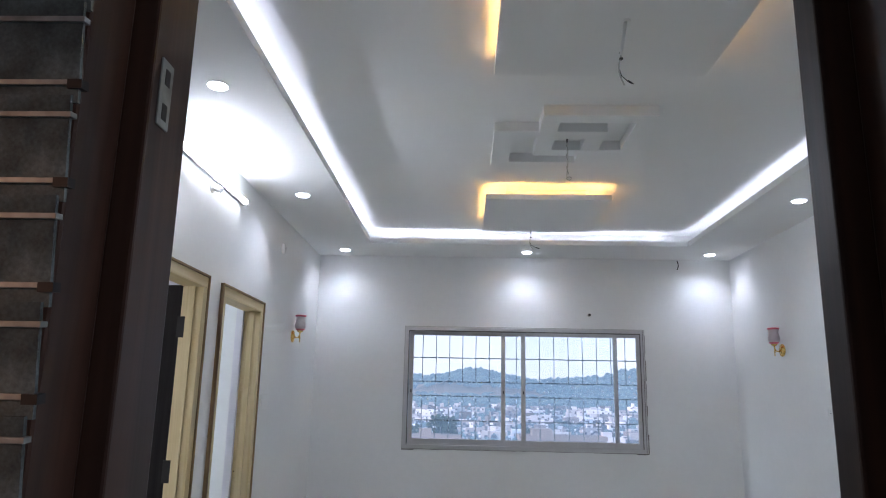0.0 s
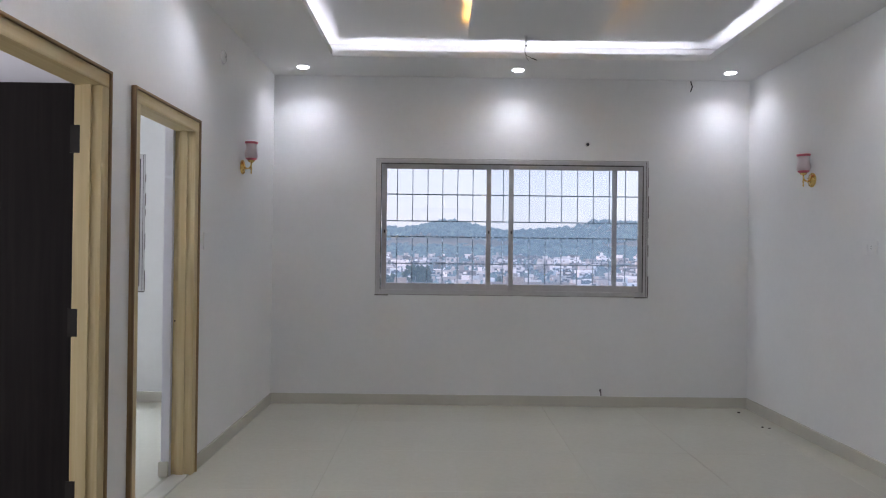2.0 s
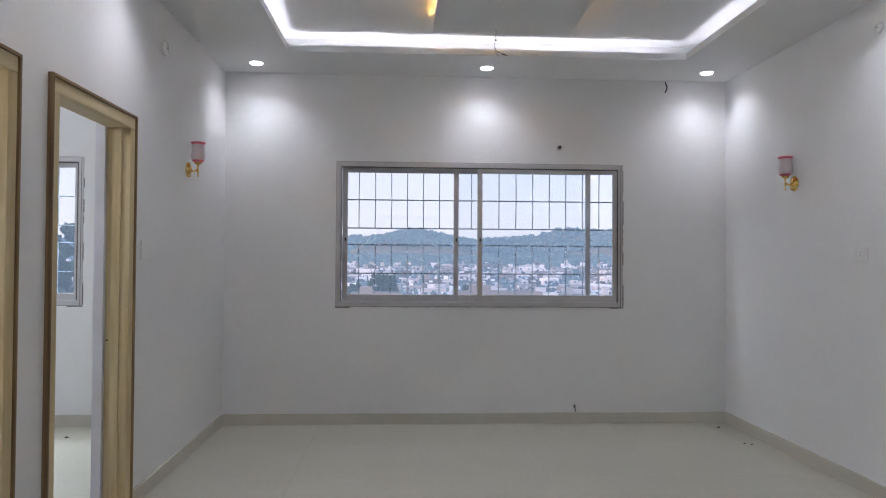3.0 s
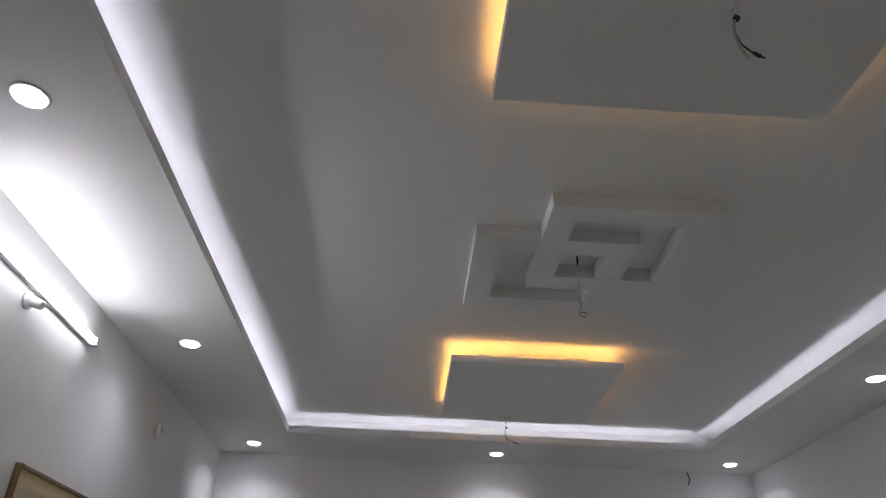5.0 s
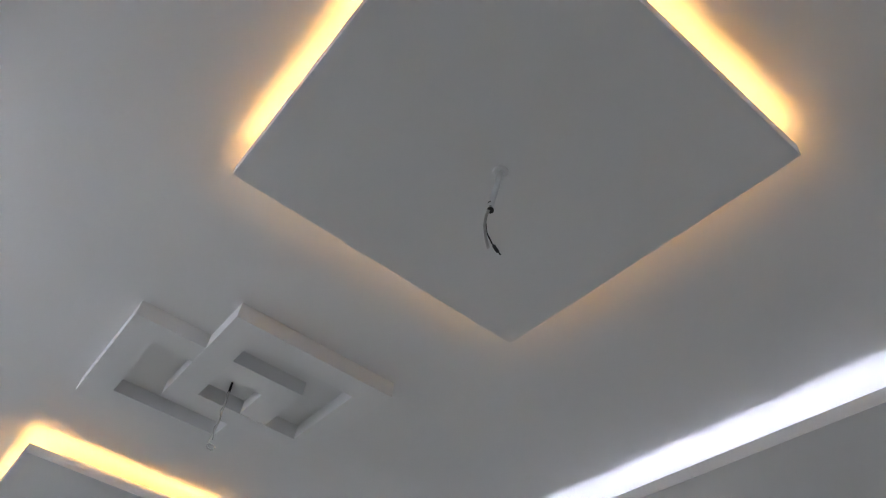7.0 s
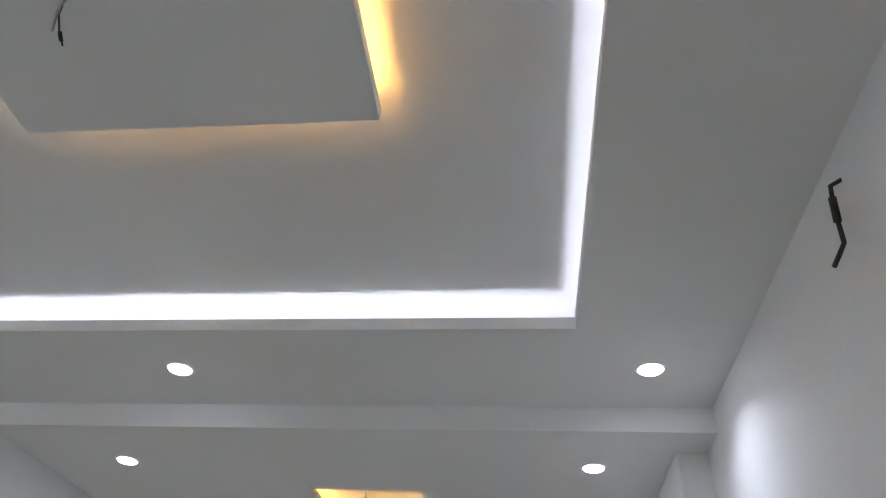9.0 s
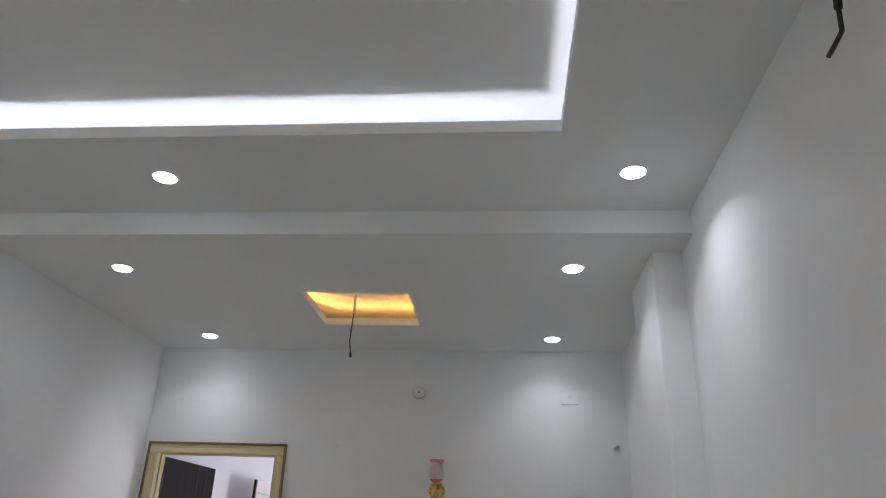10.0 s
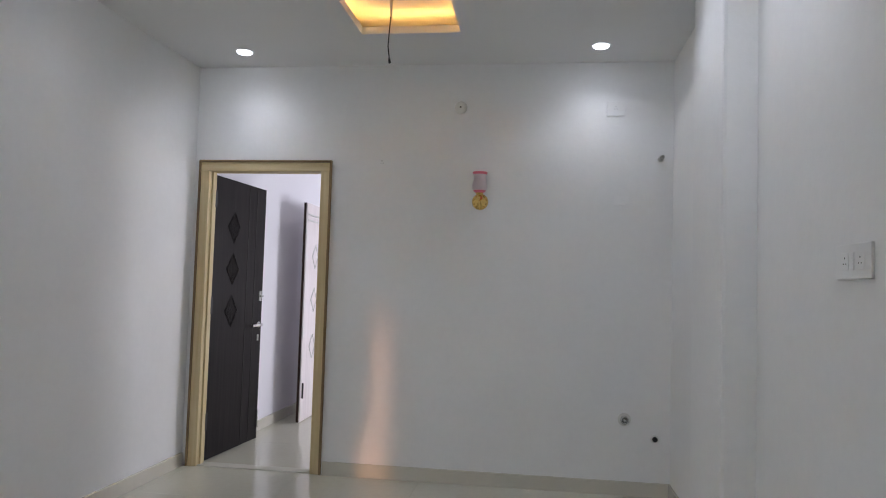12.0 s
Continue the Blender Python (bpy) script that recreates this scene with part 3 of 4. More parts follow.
ZP -= 0.003
ring("ceiling_moulding", 1.938, 2.572, 2.515, 3.155, 0.104)

# ---- white cove strips, laid unevenly along the ledge behind the lip ----
rng = random.Random(4)


def cove(x0, y0, x1, y1, lay_out, power=1.0, tilt=0.0):
    """A led tape along the ledge; lay_out gives (distance along, distance behind the lip's edge line) of its bends."""
    base = pose(x0, y0, H + BOARD, 0, 0, math.degrees(math.atan2(y1 - y0, x1 - x0)))
    t = thing("led_strip", base, "white led tape lying on the cove ledge", "led strip", "cove strips")
    for (a, p), (b, q) in zip(lay_out, lay_out[1:]):
        ln = math.hypot(b - a, q - p)
        m = pose((a + b) / 2, (p + q) / 2, 0, 0, 0, math.degrees(math.atan2(q - p, b - a)))
        part("tape", box(-ln / 2, ln / 2, -0.004, 0.004, 0.001, 0.003), LED_WHITE, t).matrix_basis = m
        area("white_strip", base @ m @ pose(0, 0, 0.005, 180 + tilt, 0, 0), ln, 0.008, COVE * power * ln, WHITE)


cove(TX0 - E, TY0, TX0 - E, TY1, [(0, 0.036), (0.55, 0.040), (1.05, 0.038), (1.60, 0.045), (1.76, 0.041), (2.02, 0.027), (2.36, 0.027), (2.80, 0.031), (3.38, 0.036), (3.80, 0.040), (4.40, 0.033), (4.985, 0.020)], 0.9)
cove(TX1 + E, TY1, TX1 + E, TY0, [(0, 0.015), (1.6, 0.017), (3.3, 0.019), (4.985, 0.022)], 0.58)
cove(TX0, TY1 + E, TX1, TY1 + E, [(0, 0.016), (1.5, 0.012), (2.9, 0.012)], 0.75)
cove(TX1, TY0 - E, TX0, TY0 - E, [(0, 0.020), (1.5, 0.024), (3.0, 0.028)], 0.5)

# warm strips in the dining recess
rs = thing("led_strip", pose(RX0, RY0, DH + 0.045), "warm led tape round the dining recess", "led strip", "recess strips")
for x0, y0, x1, y1 in ((RX0 - 0.06, RY0, RX0 - 0.06, RY1), (RX1 + 0.06, RY0, RX1 + 0.06, RY1), (RX0, RY0 - 0.06, RX1, RY0 - 0.06), (RX0, RY1 + 0.06, RX1, RY1 + 0.06)):
    turn = 0 if y0 == y1 else 90
    ln = 0.6
    cx, cy = (x0 + x1) / 2, (y0 + y1) / 2
    part("tape", box(-ln / 2, ln / 2, -0.005, 0.005, 0.001, 0.004), LED_WARM, rs).matrix_basis = pose(cx - RX0, cy - RY0, 0, 0, 0, turn)
    area("recess_strip", pose(cx, cy, DH + 0.056, 180, 0, turn), ln, 0.012, GLOW * 0.5 * ln, WARM)

# ---- downlights ----
dl = thing("downlight", pose(0.307, 5.710, H), "round white recessed led downlight, lit", "downlight", "ceiling downlights")
part("trim_ring", disc([(0.046, 0.0), (0.047, -0.004), (0.055, -0.005), (0.058, 0.0)], 28, caps=False), PLASTIC, dl)
part("diffuser", disc([(0.036, -0.0105), (0.0435, -0.0090), (0.0465, -0.0055), (0.0465, -0.0040)], 28), LED, dl, "glowing white diffuser")
spots = [(2.120, 5.713, H), (3.914, 5.716, H), (0.315, 3.816, H), (3.910, 3.829, H), (0.318, 2.000, H), (3.904, 2.008, H), (3.899, 0.094, H),
         (4.646, 2.556, DH), (4.642, 0.266, DH), (5.869, 2.576, DH), (5.871, 0.286, DH)]
for p in spots:
    copy_thing(dl, pose(*p))
DIM = {(3.904, 2.008): 0.45, (4.646, 2.556): 0.22, (5.869, 2.576): 0.52, (4.642, 0.266): 0.70, (5.871, 0.286): 0.52}     # the lamps by the dining space are weaker and not all alike
for p in [(0.307, 5.710, H)] + spots:
    area("downlight_beam", pose(p[0], p[1], p[2] - 0.0115), 0.066, 0.07, SPOT * DIM.get(p[:2], 1.0), COOL, 124, "DISK")

# ---- tube light on the west wall ----
tl = thing("tube_light", pose(0, 2.832, 2.712), "white led tube batten glowing on the wall", "tube light")
part("batten", box(0.0, 0.022, -0.60, 0.60, -0.018, 0.014, bevel=0.003), PLASTIC, tl)
part("tube", pipe(bmesh.new(), [(0.034, -0.58, 0.0), (0.034, 0.58, 0.0)], 0.013, 14), TUBE_GLOW, tl, "glowing white tube")
for s in (-1, 1):
    part("end_cap", box(0.0, 0.048, s * 0.585 - 0.016, s * 0.585 + 0.016, -0.02, 0.018, bevel=0.004), PLASTIC, tl)
area("tube_beam", pose(0.052, 2.832, 2.712, 0, -75, 0), 0.025, 1.15, TUBE, (0.88, 0.91, 1.0))

# unseen tube, added as the assumed lamp of the bright second bedroom
tl2 = copy_thing(tl, pose(-1.5, 3.085, 2.5, 0, 0, 90))
tagged(tl2, "unseen white led tube batten, assumed to light the bedroom")
area("tube_beam", pose(-1.5, 3.14, 2.5, 90, 0, 0), 1.15, 0.025, TUBE * 1.95, (0.9, 0.93, 1.0))

# ---- wall things ----


def sconce(m):
    s = thing("wall_sconce", m, "brass wall sconce with a frosted pink-rimmed glass shade", "wall lamp", "wall sconces")
    R = pose(0, 0, 0, 0, 90, 0)
    o = pose(0.068, 0, 0)
    plate = part("back_plate", disc([(0.052, 0.0), (0.054, 0.005), (0.050, 0.009), (0.040, 0.010), (0.034, 0.017), (0.018, 0.020), (0.010, 0.026)], 28, R), BRASS, s)
    for k in range(10):
        a = k * math.pi / 5
        part("petal", disc([(0.003, 0.0), (0.0075, 0.003), (0.003, 0.006)], 8, R @ pose(0.045 * math.cos(a), 0.045 * math.sin(a), 0.008)), BRASS, plate)
    part("arm", pipe(bmesh.new(), [(0.02, 0, 0), (0.036, 0, -0.010), (0.054, 0, -0.006), (0.066, 0, 0.010), (0.068, 0, 0.036)], 0.006, 10), BRASS, s)
    part("finial", disc([(0.002, -0.050), (0.006, -0.040), (0.003, -0.028), (0.007, -0.014), (0.004, 0.004)], 14, o), BRASS, s)
    part("cup", disc([(0.009, 0.034), (0.022, 0.042), (0.026, 0.050), (0.022, 0.054)], 22, o), BRASS, s)
    prof = [(0.018, 0.050), (0.034, 0.058), (0.047, 0.078), (0.049, 0.098), (0.042, 0.128), (0.038, 0.148), (0.041, 0.170), (0.047, 0.182)]
    inner = [(r - 0.003, z) for r, z in reversed(prof)]
    sh = part("shade", disc(prof + inner, 28, o, caps=False), FROST, s, "frosted glass tulip shade")
    part("rim", disc([(0.043, 0.172), (0.0455, 0.178), (0.0495, 0.184), (0.048, 0.188), (0.044, 0.186), (0.039, 0.172)], 28, o, caps=False), PINK, sh, "pink glass rim")
    part("shade_base", disc([(0.0195, 0.0495), (0.036, 0.0575), (0.042, 0.066), (0.0413, 0.0665), (0.034, 0.0595), (0.018, 0.052)], 28, o, caps=False), PINK, sh, "rose tinted glass base")
    return s


sc = sconce(pose(0, 5.03, 1.956))
copy_thing(sc, pose(W, 4.945, 1.905, 0, 0, 180))
copy_thing(sc, pose(DX, 1.030, 1.849, 0, 0, 180))


def pins(parent, c, z, x):
    for dy, dz, r in ((0, 0.010, 0.0026), (-0.0075, -0.006, 0.0021), (0.0075, -0.006, 0.0021)):
        part("pin_hole", disc([(r, 0), (r, 0.0006)], 8, pose(x, c + dy, z + dz, 0, 90, 0)), CABLE, parent)


def switch_plate(m, w, h, keys, label, group="switch plates"):
    """keys: one letter a module, s for a socket and r for a rocker."""
    s = thing("switch_plate", m, label, "switch", group)
    part("plate", box(0, 0.009, -w / 2, w / 2, -h / 2, h / 2, bevel=0.003), PLASTIC, s)
    for k, q in enumerate(keys):
        c = (k - (len(keys) - 1) / 2) * 0.046
        if q == "r":
            part("rocker", box(0.009, 0.013, c - 0.0105, c + 0.0105, -0.024, 0.024, bevel=0.0015), PLASTIC, s)
        else:
            f = part("socket", box(0.009, 0.0105, c - 0.021, c + 0.021, -0.024, 0.024, bevel=0.001), PLASTIC, s)
            pins(f, c, 0.0, 0.0106)
    return s


switch_plate(pose(0, 4.29, 1.396), 0.19, 0.11, "", "blank white plastic switch box cover on the wall")
switch_plate(pose(W, 4.25, 1.402, 0, 0, 180), 0.15, 0.085, "rs", "white modular switch plate with a rocker and a socket")
switch_plate(pose(3.592, Y0, 1.380, 0, 0, 90), 0.21, 0.096, "srs", "white switch plate with two sockets and a rocker")


def rose(m, label, r=0.038, hole=True, mat=IVORY):
    s = thing("ceiling_rose", m, label, "lamp holder", "lamp roses")
    R = pose(0, 0, 0, 0, 90, 0)
    if hole:
        part("base", disc([(r, 0), (r, 0.008), (r * 0.8, 0.016), (r * 0.35, 0.020)], 24, R), mat, s)
    else:
        part("base", box(0, 0.002, -r, r, -r, r, bevel=0.0008), PAINT, s)
        pins(s, 0, 0.004, 0.0022)
    if hole:
        part("hole", disc([(r * 0.14, 0.0205), (r * 0.14, 0.0215)], 10, R), DEBRIS, s)
    return s


rose(pose(0, 4.54, 2.638), "round white plastic rose plate on the wall", 0.046, True, GLOSS_WHITE)
rose(pose(DX, 1.175, 2.484, 0, 0, 180), "round ivory plastic rose plate on the wall", 0.042)
rose(pose(DX, 1.705, 2.107, 0, 0, 180), "small flat painted plate with three holes", 0.036, False)
rose(pose(W, 4.061, 2.708, 0, 0, 180), "white bulb holder base on the wall", 0.03, True, GLOSS_WHITE)
bh = thing("bulb_holder", pose(0, 2.868, 2.645), "white angled bulb holder on the wall", "lamp holder")
part("base", disc([(0.034, 0), (0.034, 0.01), (0.02, 0.02)], 20, pose(0, 0, 0, 0, 90, 0)), PLASTIC, bh)
part("socket", disc([(0.018, 0), (0.020, 0.012), (0.018, 0.05), (0.014, 0.052)], 20, pose(0.015, 0, 0, 0, 110, 0)), PLASTIC, bh)


def blank(m, w, h, label, holes=True):
    s = thing("blank_plate", m, label, "cover plate", "cover plates")
    p = part("plate", box(0, 0.010, -w / 2, w / 2, -h / 2, h / 2, bevel=0.002), PLASTIC if holes else PAINT, s)
    if holes:
        pins(p, 0, 0.004, 0.0101)


sb = thing("switch_board", pose(0, 1.802, 1.448), "white modular switch board with switches and sockets in two rows", "switch")
part("plate", box(0, 0.013, -0.112, 0.112, -0.083, 0.083, bevel=0.005), PLASTIC, sb)
part("inner_frame", box(0.013, 0.0145, -0.092, 0.092, -0.064, 0.064, bevel=0.001), PLASTIC, sb)
for r, row in ((1, "rrsr"), (-1, "rrsr")):
    c = -0.088
    for q in row:
        w = 0.062 if q == "s" else 0.034
        if q == "r":
            part("rocker", box(0.0145, 0.0185, c + 0.003, c + w - 0.001, r * 0.031 - 0.026, r * 0.031 + 0.026, bevel=0.002), PLASTIC, sb)
        else:
            f = part("socket", box(0.0145, 0.0162, c + 0.003, c + w - 0.001, r * 0.031 - 0.026, r * 0.031 + 0.026, bevel=0.001), PLASTIC, sb)
            pins(f, c + w / 2 + 0.001, r * 0.031, 0.0163)
        c += w + 0.003
blank(pose(DX, 0.160, 2.468, 0, 0, 180), 0.115, 0.095, "small white socket plate high on the wall")
blank(pose(DX, 0.117, 1.868, 0, 0, 180), 0.09, 0.06, "small painted cover plate on the wall", False)


def stub(m, r, ln, mat, label):
    s = thing("pipe_stub", m, label, "pipe", "pipe stubs")
    R = pose(0, 0, 0, 0, 90, 0)
    part("pipe", disc([(r, -0.01), (r, ln), (r * 0.7, ln), (r * 0.7, ln * 0.4)], 16, R), mat, s)
    part("flange", disc([(r * 1.6, 0.0), (r * 1.5, 0.004)], 16, R), PIPE_WHITE, s)


stub(pose(DX, -0.128, 2.142, 0, 0, 180), 0.013, 0.075, GREYCABLE, "short grey pipe stub high on the wall")
stub(pose(DX, 0.076, 0.472, 0, 0, 180), 0.026, 0.03, STEEL, "steel drain stub low on the wall")
stub(pose(DX, -0.112, 0.360, 0, 0, 180), 0.016, 0.02, CABLE, "dark water pipe stub low on the wall")
stub(pose(2.772, L, 2.310, 0, 0, -90), 0.013, 0.015, CABLE, "black conduit hole in the wall over the window")


def wires(m, pts, r, mat, label, extra=()):
    s = thing("loose_wire", m, label, "cable", "loose wires")
    part("wire", pipe(bmesh.new(), pts, r, 8), mat, s)
    for p, q, w in extra:
        part("end", pipe(bmesh.new(), p, q, 8), w, s)
    return s


wires(pose(3.68, L, 2.882), [(0, 0, 0), (0, -0.012, -0.02), (0.004, -0.03, -0.055), (-0.012, -0.03, -0.10)], 0.005, CABLE, "black loose wire end over the window")
wires(pose(2.770, Y0, 2.774), [(0.0, 0.0, 0.03), (0.0, 0.03, 0.01), (0.002, 0.04, -0.06), (0.006, 0.045, -0.165), (0.035, 0.05, -0.178), (0.065, 0.055, -0.19)], 0.006, CABLE, "black loose cable hanging from the wall",
      [([(0.001, 0.036, -0.03), (0.004, 0.042, -0.10)], 0.010, CABLE)])


def fan_point(x, y, z, drop, label, s=1.0, lean=0.0):
    f = thing("fan_point", pose(x, y, z), label, "wiring point", "ceiling wiring points")
    part("hook_plate", disc([(0.020, 0.0), (0.019, -0.003), (0.012, -0.005)], 18), CEIL, f)
    part("conduit", pipe(bmesh.new(), [(0, 0, 0), (lean * 0.5, -0.003, -drop * 0.5), (lean, 0.0, -drop)], 0.0075, 10), PLASTIC, f, "pale plastic conduit")
    for a, r in ((-0.012, 0.0070), (0.010, 0.0078)):
        part("tape", pipe(bmesh.new(), [(lean, 0, -drop - a), (lean + 0.001, 0, -drop - a - 0.007)], r, 8), CABLE, f, "black insulation tape")
    part("wire", pipe(bmesh.new(), [(lean, 0, -drop), (lean - 0.008, 0.003, -drop - 0.035), (lean - 0.007, 0.008, -drop - 0.065), (lean + 0.004 * s, 0.012, -drop - 0.095), (lean + 0.022 * s, 0.014, -drop - 0.118)], 0.0034, 8), GREYCABLE, f)
    part("wire", pipe(bmesh.new(), [(lean - 0.006, 0.006, -drop - 0.055), (lean + 0.004 * s, 0.010, -drop - 0.080), (lean + 0.040 * s, 0.014, -drop - 0.098), (lean + 0.085 * s, 0.016, -drop - 0.112)], 0.0018, 8), CABLE, f)
    part("wire_tip", pipe(bmesh.new(), [(lean + 0.045 * s, 0.014, -drop - 0.099), (lean + 0.058 * s, 0.015, -drop - 0.104), (lean + 0.072 * s, 0.016, -drop - 0.108)], 0.0040, 8), CABLE, f, "taped black wire end")


fan_point(2.142, 1.448, 2.911, 0.15, "fan wiring conduit with loose taped wires under the panel", 0.6, -0.024)
fan_point(2.080, 4.860, 2.911, 0.06, "fan wiring conduit with loose wires under the panel")
wires(pose(2.128, 2.968, T), [(0, 0, 0), (0.002, 0, -0.08), (0.004, 0, -0.17), (-0.006, 0, -0.265)], 0.0035, PIPE_WHITE, "twisted pale wire hanging in the ceiling moulding",
      [([(0, 0, -0.004), (0.001, 0, -0.045)], 0.0045, CABLE),
       ([(0.005 * math.cos(k), 0.005 * math.sin(k), -0.02 - 0.012 * k) for k in range(20)], 0.0022, GREYCABLE),
       ([(0.010 + 0.016 * math.cos(k * 0.7), 0.006, -0.272 + 0.010 * math.sin(k * 0.7)) for k in range(9)], 0.0028, GREYCABLE)])
wires(pose(5.22, 1.455, 2.93), [(0, 0, 0), (0, 0.002, -0.20), (0.0, 0.008, -0.29), (0.0, 0.012, -0.36), (0.0, 0.0, -0.45)], 0.0035, CABLE, "thin black wire hanging from the dining recess",
      [([(0, 0, -0.005), (0, 0.001, -0.20)], 0.007, PIPE_WHITE), ([(0, 0.004, -0.43), (0, -0.001, -0.455)], 0.007, CABLE)])

# ---- bathroom ----
structure("tile_dado", box(W + LT, 5.45, 5.594, 5.6, 0, 2.08), BLUE_TILE, "blue glazed bathroom tiles")
structure("tile_border", box(W + LT, 5.45, 5.588, 5.594, 0.92, 1.506), FLORAL, "blue floral border tiles")
structure("tile_border", box(5.438, 5.444, DY + LT, 5.588, 0.92, 1.506), FLORAL, "blue floral border tiles")
structure("tile_dado", box(5.444, 5.45, DY + LT, 5.594, 0, 0.92), BLUE_TILE, "blue glazed bathroom tiles")
wc = thing("toilet", pose(5.05, 5.25, 0), "white ceramic toilet against the tiled wall", "toilet")
part("bowl", disc([(0.12, 0), (0.11, 0.12), (0.15, 0.28), (0.185, 0.38), (0.18, 0.40)], 24), CERAMIC, wc)
part("seat", disc([(0.19, 0.40), (0.195, 0.415), (0.18, 0.43)], 24), CERAMIC, wc)
part("cistern", box(-0.18, 0.18, 0.17, 0.34, 0.40, 0.80, bevel=0.02), CERAMIC, wc)

ts = thing("wire_hook", pose(2.905, L, 0.150), "small dark wire hook in the plaster over the skirting", "wire")
part("hook", pipe(bmesh.new(), [(0, 0.004, 0), (0.003, -0.02, 0.0), (-0.012, -0.026, -0.012)], 0.005, 8), CABLE, ts)
part("stem", pipe(bmesh.new(), [(0.004, -0.006, -0.004), (0.008, -0.008, -0.055)], 0.004, 6), DEBRIS, ts)

# ---- little debris on the floor ----
for x, y, s in ((4.05, 5.80, 0.014), (4.02, 5.30, 0.012), (4.06, 5.27, 0.010), (-1.05, 5.62, 0.014), (4.9, 2.6, 0.008)):
    d = thing("debris", pose(x, y, 0), "dark crumb of dried plaster on the floor", "debris", "crumbs")
    bm = bmesh.new()
    bmesh.ops.create_icosphere(bm, subdivisions=1, radius=s)
    for v in bm.verts:
        v.co = Vector((v.co.x * (0.7 + rng.random() * 0.6), v.co.y * (0.7 + rng.random() * 0.6), max(0.0, v.co.z * 0.5 + 0.003)))
    part("crumb", bm, DEBRIS, d)

# ---- the town outside ----


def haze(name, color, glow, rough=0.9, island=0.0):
    """A far-off surface; the evening haze is painted in as an even glow."""
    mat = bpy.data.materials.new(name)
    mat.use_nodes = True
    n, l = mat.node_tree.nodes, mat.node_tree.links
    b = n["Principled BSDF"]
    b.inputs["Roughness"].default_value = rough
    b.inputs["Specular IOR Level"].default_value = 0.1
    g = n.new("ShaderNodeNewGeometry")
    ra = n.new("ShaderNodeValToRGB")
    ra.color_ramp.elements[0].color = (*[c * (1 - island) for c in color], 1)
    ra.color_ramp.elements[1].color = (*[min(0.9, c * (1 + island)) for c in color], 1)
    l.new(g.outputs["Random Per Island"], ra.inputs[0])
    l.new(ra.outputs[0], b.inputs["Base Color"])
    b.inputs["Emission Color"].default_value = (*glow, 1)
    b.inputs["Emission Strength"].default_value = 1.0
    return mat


# bluish emission that paints haze onto everything outside the window
HAZE_TINT = (0.30, 0.42, 0.62)
HAZE_GLOW = 0.090
air = [c * HAZE_GLOW for c in HAZE_TINT]
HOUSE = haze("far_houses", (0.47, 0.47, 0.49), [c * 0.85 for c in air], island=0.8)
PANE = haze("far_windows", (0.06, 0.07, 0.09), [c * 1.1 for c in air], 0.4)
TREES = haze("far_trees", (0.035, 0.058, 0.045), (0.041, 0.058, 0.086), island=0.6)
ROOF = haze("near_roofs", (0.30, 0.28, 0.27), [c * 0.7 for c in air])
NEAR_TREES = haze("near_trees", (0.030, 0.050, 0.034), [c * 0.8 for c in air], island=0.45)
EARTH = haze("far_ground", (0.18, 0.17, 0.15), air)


def hump(x, d):
    """Rolling of the hill's crest."""
    if not 950 < d < 2600:
        return 0.0
    crest = -4 + 22 * math.exp(-((x - 5) / 105) ** 2) + 30 * math.exp(-((x - 400) / 150) ** 2)
    return crest + 9 * noise.noise(Vector((x / 60 + 1.7, d / 400, 2.0)))


def rise(d):
    """Height of the land at distance d north of the house."""
    if d < 300:
        return -22.0
    if d < 900:
        return -22.0 + (d - 300) * 0.044
    return 4.4 + (min(d, 1500) - 900) * 0.066


bm = bmesh.new()
xs = [-4000, -1500, -900] + [-740 + 30 * i for i in range(52)] + [1000, 1500, 4000]
ds = [9, 60, 150, 300, 450, 600, 750, 900, 1000, 1100, 1200, 1300, 1400, 1500, 2500, 4500]
grid = [[bm.verts.new((x, d, rise(d) + hump(x, d))) for x in xs] for d in ds]
for a, c in zip(grid, grid[1:]):
    for i in range(len(xs) - 1):
        bm.faces.new((a[i], a[i + 1], c[i + 1], c[i]))
structure("ground", bm, EARTH, "land rising to a wooded hill, evening haze painted in")
structure("ground_near", box(-4000, 4000, -4000, 9, -22.4, -22.0), EARTH, "land around the house, evening haze painted in")

town = random.Random(11)
houses, panes = bmesh.new(), bmesh.new()


def house(x, d, w, dp, h, z):
    bx(houses, x - w / 2, x + w / 2, d, d + dp, z, z + h)
    if town.random() < 0.6:
        q = w * town.uniform(0.2, 0.4)
        o = town.uniform(-0.25, 0.25) * w
        bx(houses, x + o - q / 2, x + o + q / 2, d + 2, d + 2 + q, z + h, z + h + town.uniform(1.5, 2.8))
    fl = max(1, int(h / 3.1))
    n = max(2, int(w / 3.0))
    for f in range(fl):
        for k in range(n):
            if town.random() < 0.75:
                cx = x - w / 2 + (k + 0.5) * w / n
                ww = town.uniform(0.35, 0.9)
                bx(panes, cx - ww, cx + ww, d - 0.12, d - 0.02, z + f * 3.1 + 1.0, z + f * 3.1 + 2.4)
        if town.random() < 0.5:
            bx(houses, x - w * 0.45, x + w * 0.45, d - 1.0, d - 0.13, z + f * 3.1 + 2.75, z + f * 3.1 + 3.0)


ball = bmesh.new()
bmesh.ops.create_icosphere(ball, subdivisions=1, radius=1.0)
BALL = [v.co.copy() for v in ball.verts]
BALL_FACES = [[v.index for v in f.verts] for f in ball.faces]
ball.free()
wood_verts, wood_faces = [], []


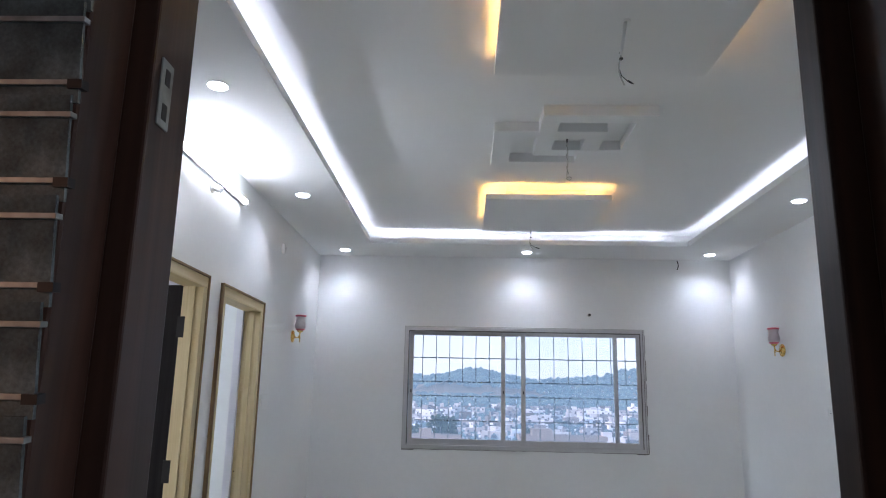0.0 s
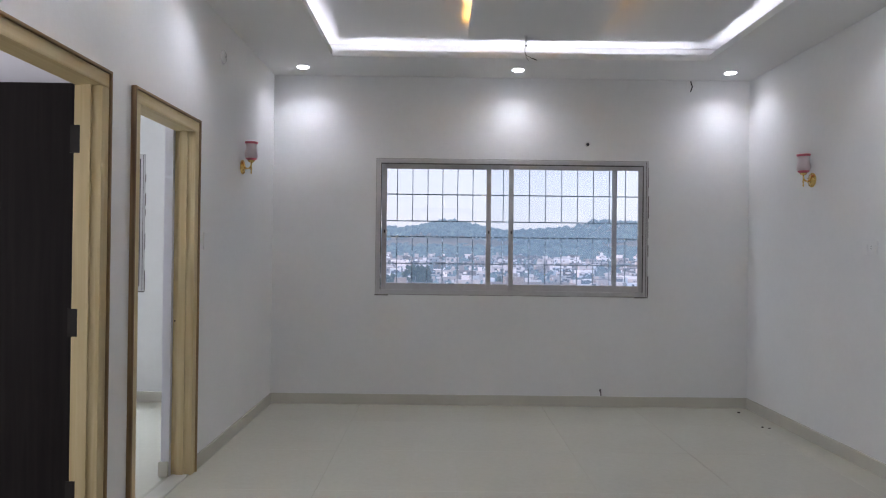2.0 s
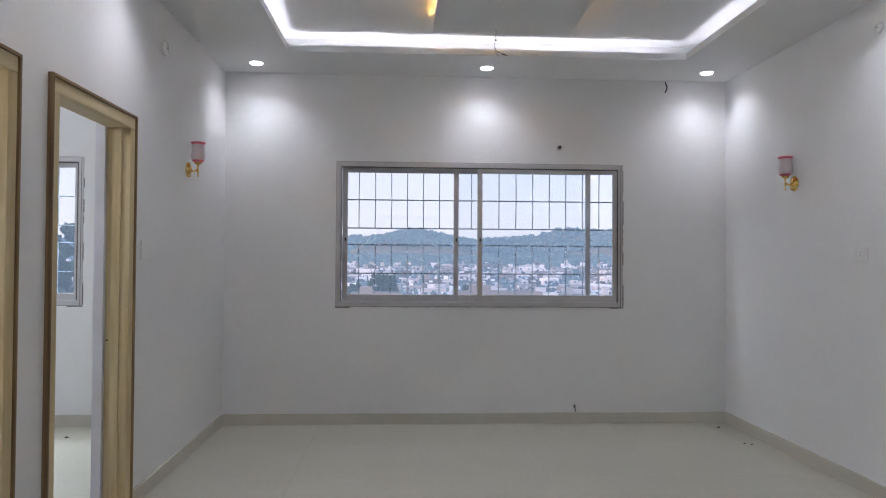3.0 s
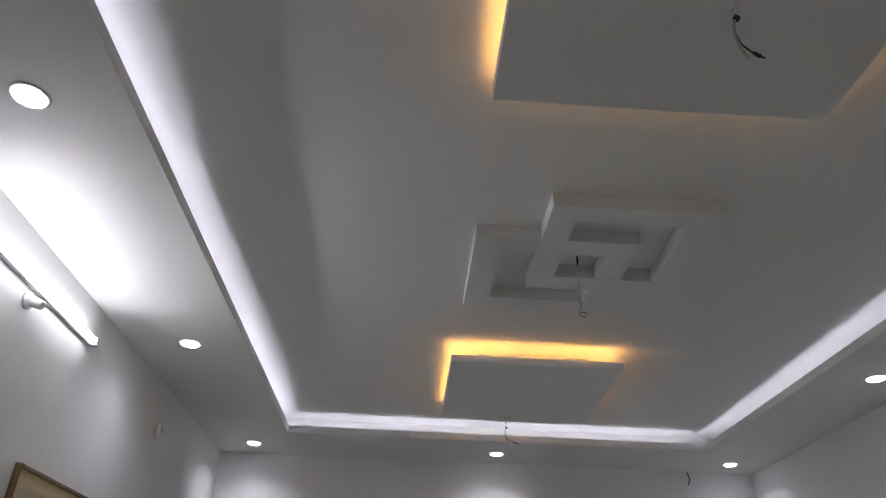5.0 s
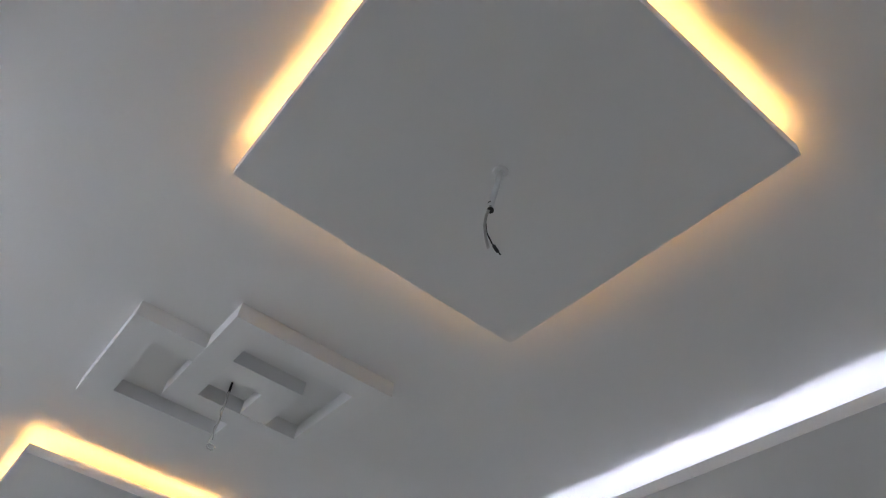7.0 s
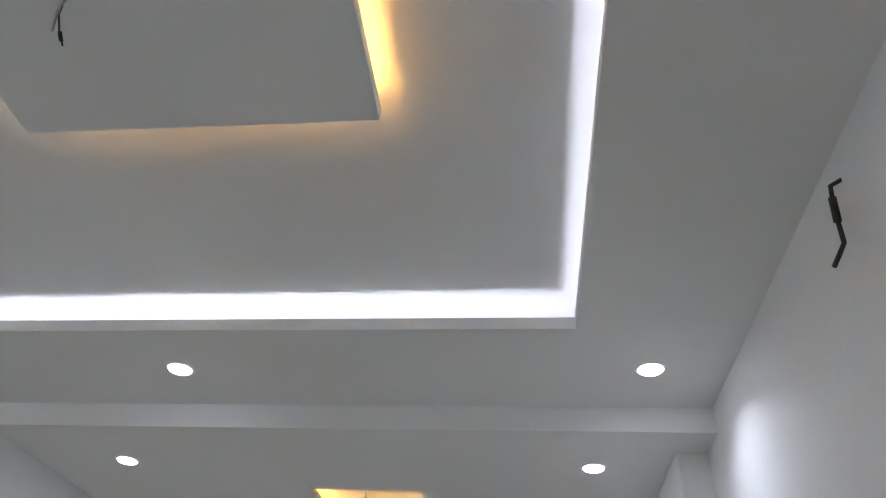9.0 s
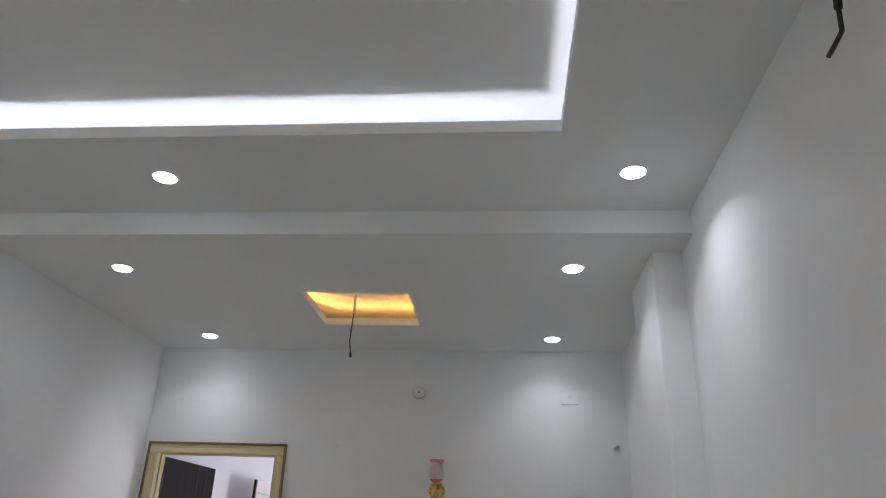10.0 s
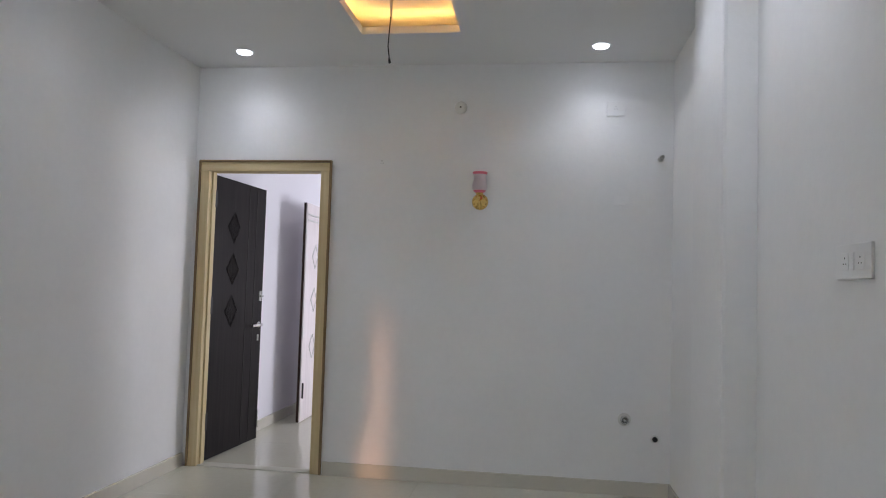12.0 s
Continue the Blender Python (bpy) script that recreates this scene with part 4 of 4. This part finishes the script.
def clump(x, d, z, r):
    """One uneven leaf mass of the far woods."""
    n = len(wood_verts)
    for q in BALL:
        k = r * (1 + town.uniform(-0.38, 0.32))
        wood_verts.append((x + q.x * k, d + q.y * k, z + q.z * k * 0.8))
    wood_faces.extend([[a + n for a in f] for f in BALL_FACES])


d = 300.0
while d < 590:
    half0, half1 = -0.52 * d - 20, 0.40 * d + 20
    x = half0
    while x < half1:
        w = town.uniform(4.5, 13)
        if town.random() < 0.80:
            house(x + w / 2, d + town.uniform(0, 14), w, town.uniform(6, 12), town.choice((3.4, 5.2, 6.4, 6.6, 9.6, 10.4)), rise(d) - 0.5)
        x += w + town.uniform(0.3, 5)
    d += 15 + (d - 300) * 0.02
for i in range(2600):
    d = town.uniform(300, 590)
    x, z = town.uniform(-0.52, 0.40) * d, rise(d) + town.uniform(2, 10.5)
    w, h = town.uniform(0.4, 2.2), town.uniform(0.3, 1.3)
    bx(panes if town.random() < 0.45 else houses, x, x + w, d - 3, d - 2, z, z + h)
for i in range(1300):
    d = town.uniform(300, 600)
    x = town.uniform(-0.52, 0.40) * d
    for k in range(4):
        clump(x + town.uniform(-3, 3), d - 4 + town.uniform(-3, 3), rise(d) + town.uniform(1.5, 6.5), town.uniform(0.9, 2.6))
for i in range(6400):
    d = 575 + 915 * town.random() ** 0.8
    x = town.uniform(-0.52, 0.40) * d
    clump(x, d, rise(d) + hump(x, d) + town.uniform(0, 5), town.uniform(2.2, 6.4) * (0.6 + d / 2200))
woods = bpy.data.meshes.new("far_trees")
woods.from_pydata(wood_verts, [], wood_faces)
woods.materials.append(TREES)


def near_tree(x, d, z0, h, r):
    """A leafy tree: tapered trunk, limbs and many small leaf clumps."""
    t = thing("tree", pose(x, d, z0), "dark green leafy tree among the houses", "tree", "near trees")
    trunk = pipe(bmesh.new(), [(0, 0, 0), (0.2, 0, h * 0.35), (0, 0.2, h * 0.6)], 0.35, 8)
    for k in range(5):
        a = k * 1.3
        pipe(trunk, [(0.1, 0, h * (0.35 + 0.05 * k)), (math.cos(a) * r * 0.6, math.sin(a) * r * 0.6, h * (0.6 + 0.06 * k))], 0.12, 6)
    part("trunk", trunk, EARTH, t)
    crown = bmesh.new()
    for k in range(150):
        a, u = town.uniform(0, 6.283), town.uniform(-1, 1)
        q = r * town.uniform(0.35, 1.0) ** 0.5 * math.sqrt(1 - u * u * 0.8)
        m = Matrix.Translation((math.cos(a) * q, math.sin(a) * q, h * 0.68 + u * h * 0.30 + town.uniform(-0.5, 0.5))) @ Matrix.Rotation(a, 4, "X")
        for v in bmesh.ops.create_icosphere(crown, subdivisions=1, radius=town.uniform(0.35, 0.9), matrix=m)["verts"]:
            v.co += Vector((town.uniform(-1, 1), town.uniform(-1, 1), town.uniform(-1, 1))) * 0.22
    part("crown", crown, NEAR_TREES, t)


for x, d, h, r in ((-6.2, 205, 19.4, 3.2), (-3.0, 209, 18.8, 2.7), (-14, 216, 16.4, 3.0), (21, 214, 16.0, 2.6), (-45.6, 90, 29.6, 3.6), (-41.0, 93, 28.0, 3.0), (-50, 95, 28.6, 4.0)):
    near_tree(x, d, -22.0, h, r)


def flat_roof(x0, x1, d, top, label):
    """A near house whose flat roof and parapet show over the sill."""
    t = thing("flat_roofed_house", pose((x0 + x1) / 2, d, -22.0), label, "house", "near roofs")
    w, h = (x1 - x0) / 2, top + 22.0
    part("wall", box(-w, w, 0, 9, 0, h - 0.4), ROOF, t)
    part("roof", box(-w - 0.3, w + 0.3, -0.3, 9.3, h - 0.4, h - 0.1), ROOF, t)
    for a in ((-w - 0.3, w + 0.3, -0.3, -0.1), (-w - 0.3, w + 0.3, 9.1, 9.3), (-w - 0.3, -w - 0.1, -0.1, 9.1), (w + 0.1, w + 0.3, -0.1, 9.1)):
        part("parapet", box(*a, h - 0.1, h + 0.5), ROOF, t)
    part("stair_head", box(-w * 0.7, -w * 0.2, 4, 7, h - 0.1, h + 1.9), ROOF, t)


flat_roof(-12, 0.5, 178, -7.3, "pale flat-roofed house under the window view")
flat_roof(14, 33, 160, -6.1, "pale flat-roofed house with a stair head")
tagged(part("far_houses", houses, HOUSE), "dense pale low-rise houses, evening haze painted in", "houses", kind="stuff")
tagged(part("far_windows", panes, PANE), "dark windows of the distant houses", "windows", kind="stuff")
tagged(new("far_trees", woods), "blue-green trees among houses and on the hill, haze painted in", "trees", kind="stuff")

# ---- added daylight lamps ----
# lamp added out of view above the bedroom window to boost its skylight
area("sky_boost_bedroom", look((-1.9, L + 0.8, 2.95), (-1.9, 4.4, 0.6)), 1.8, 1.0, 50, (0.75, 0.86, 1.0))
# fill lamp in the added west opening, brightens the first bedroom
area("unseen_fill_west", pose(-3.28, 1.3, 1.55, 0, -90, 0), 1.1, 1.4, 7, (0.92, 0.93, 1.0))
# lamp in the unseen south opening, added to light the open leaf
area("assumed_window_back", pose(8.8, Y0 - 0.02, 1.4, 90, 0, 0), 1.25, 1.4, 8.5, (0.9, 0.9, 1.0))

# ---- floor tiles ----
TS = 0.795
me = {}


def tile(x0, x1, y0, y1):
    key = (round(x1 - x0, 3), round(y1 - y0, 3))
    if key not in me:
        bm = box(0, x1 - x0, 0, y1 - y0, -0.010, 0.0)
        me[key] = bpy.data.meshes.new("tile")
        bm.to_mesh(me[key])
        bm.free()
        me[key].materials.append(TILE)
    ob = new("tile", me[key])
    ob.location = (x0, y0, 0)
    ob.parent = slab


def lay(x0, x1, y0, y1):
    nx, ny = math.ceil((x1 - x0) / TS), math.ceil((y1 - y0) / TS)
    for i in range(nx):
        for j in range(ny):
            a, b = x0 + i * TS, y0 + j * TS
            tile(a, min(a + TS - 0.0012, x1), b, min(b + TS - 0.0012, y1))


lay(0, DX, Y0, L)
lay(-3.3, -0.0015, Y0, L)
lay(DX + 0.0015, 9.6, Y0, 3.0)
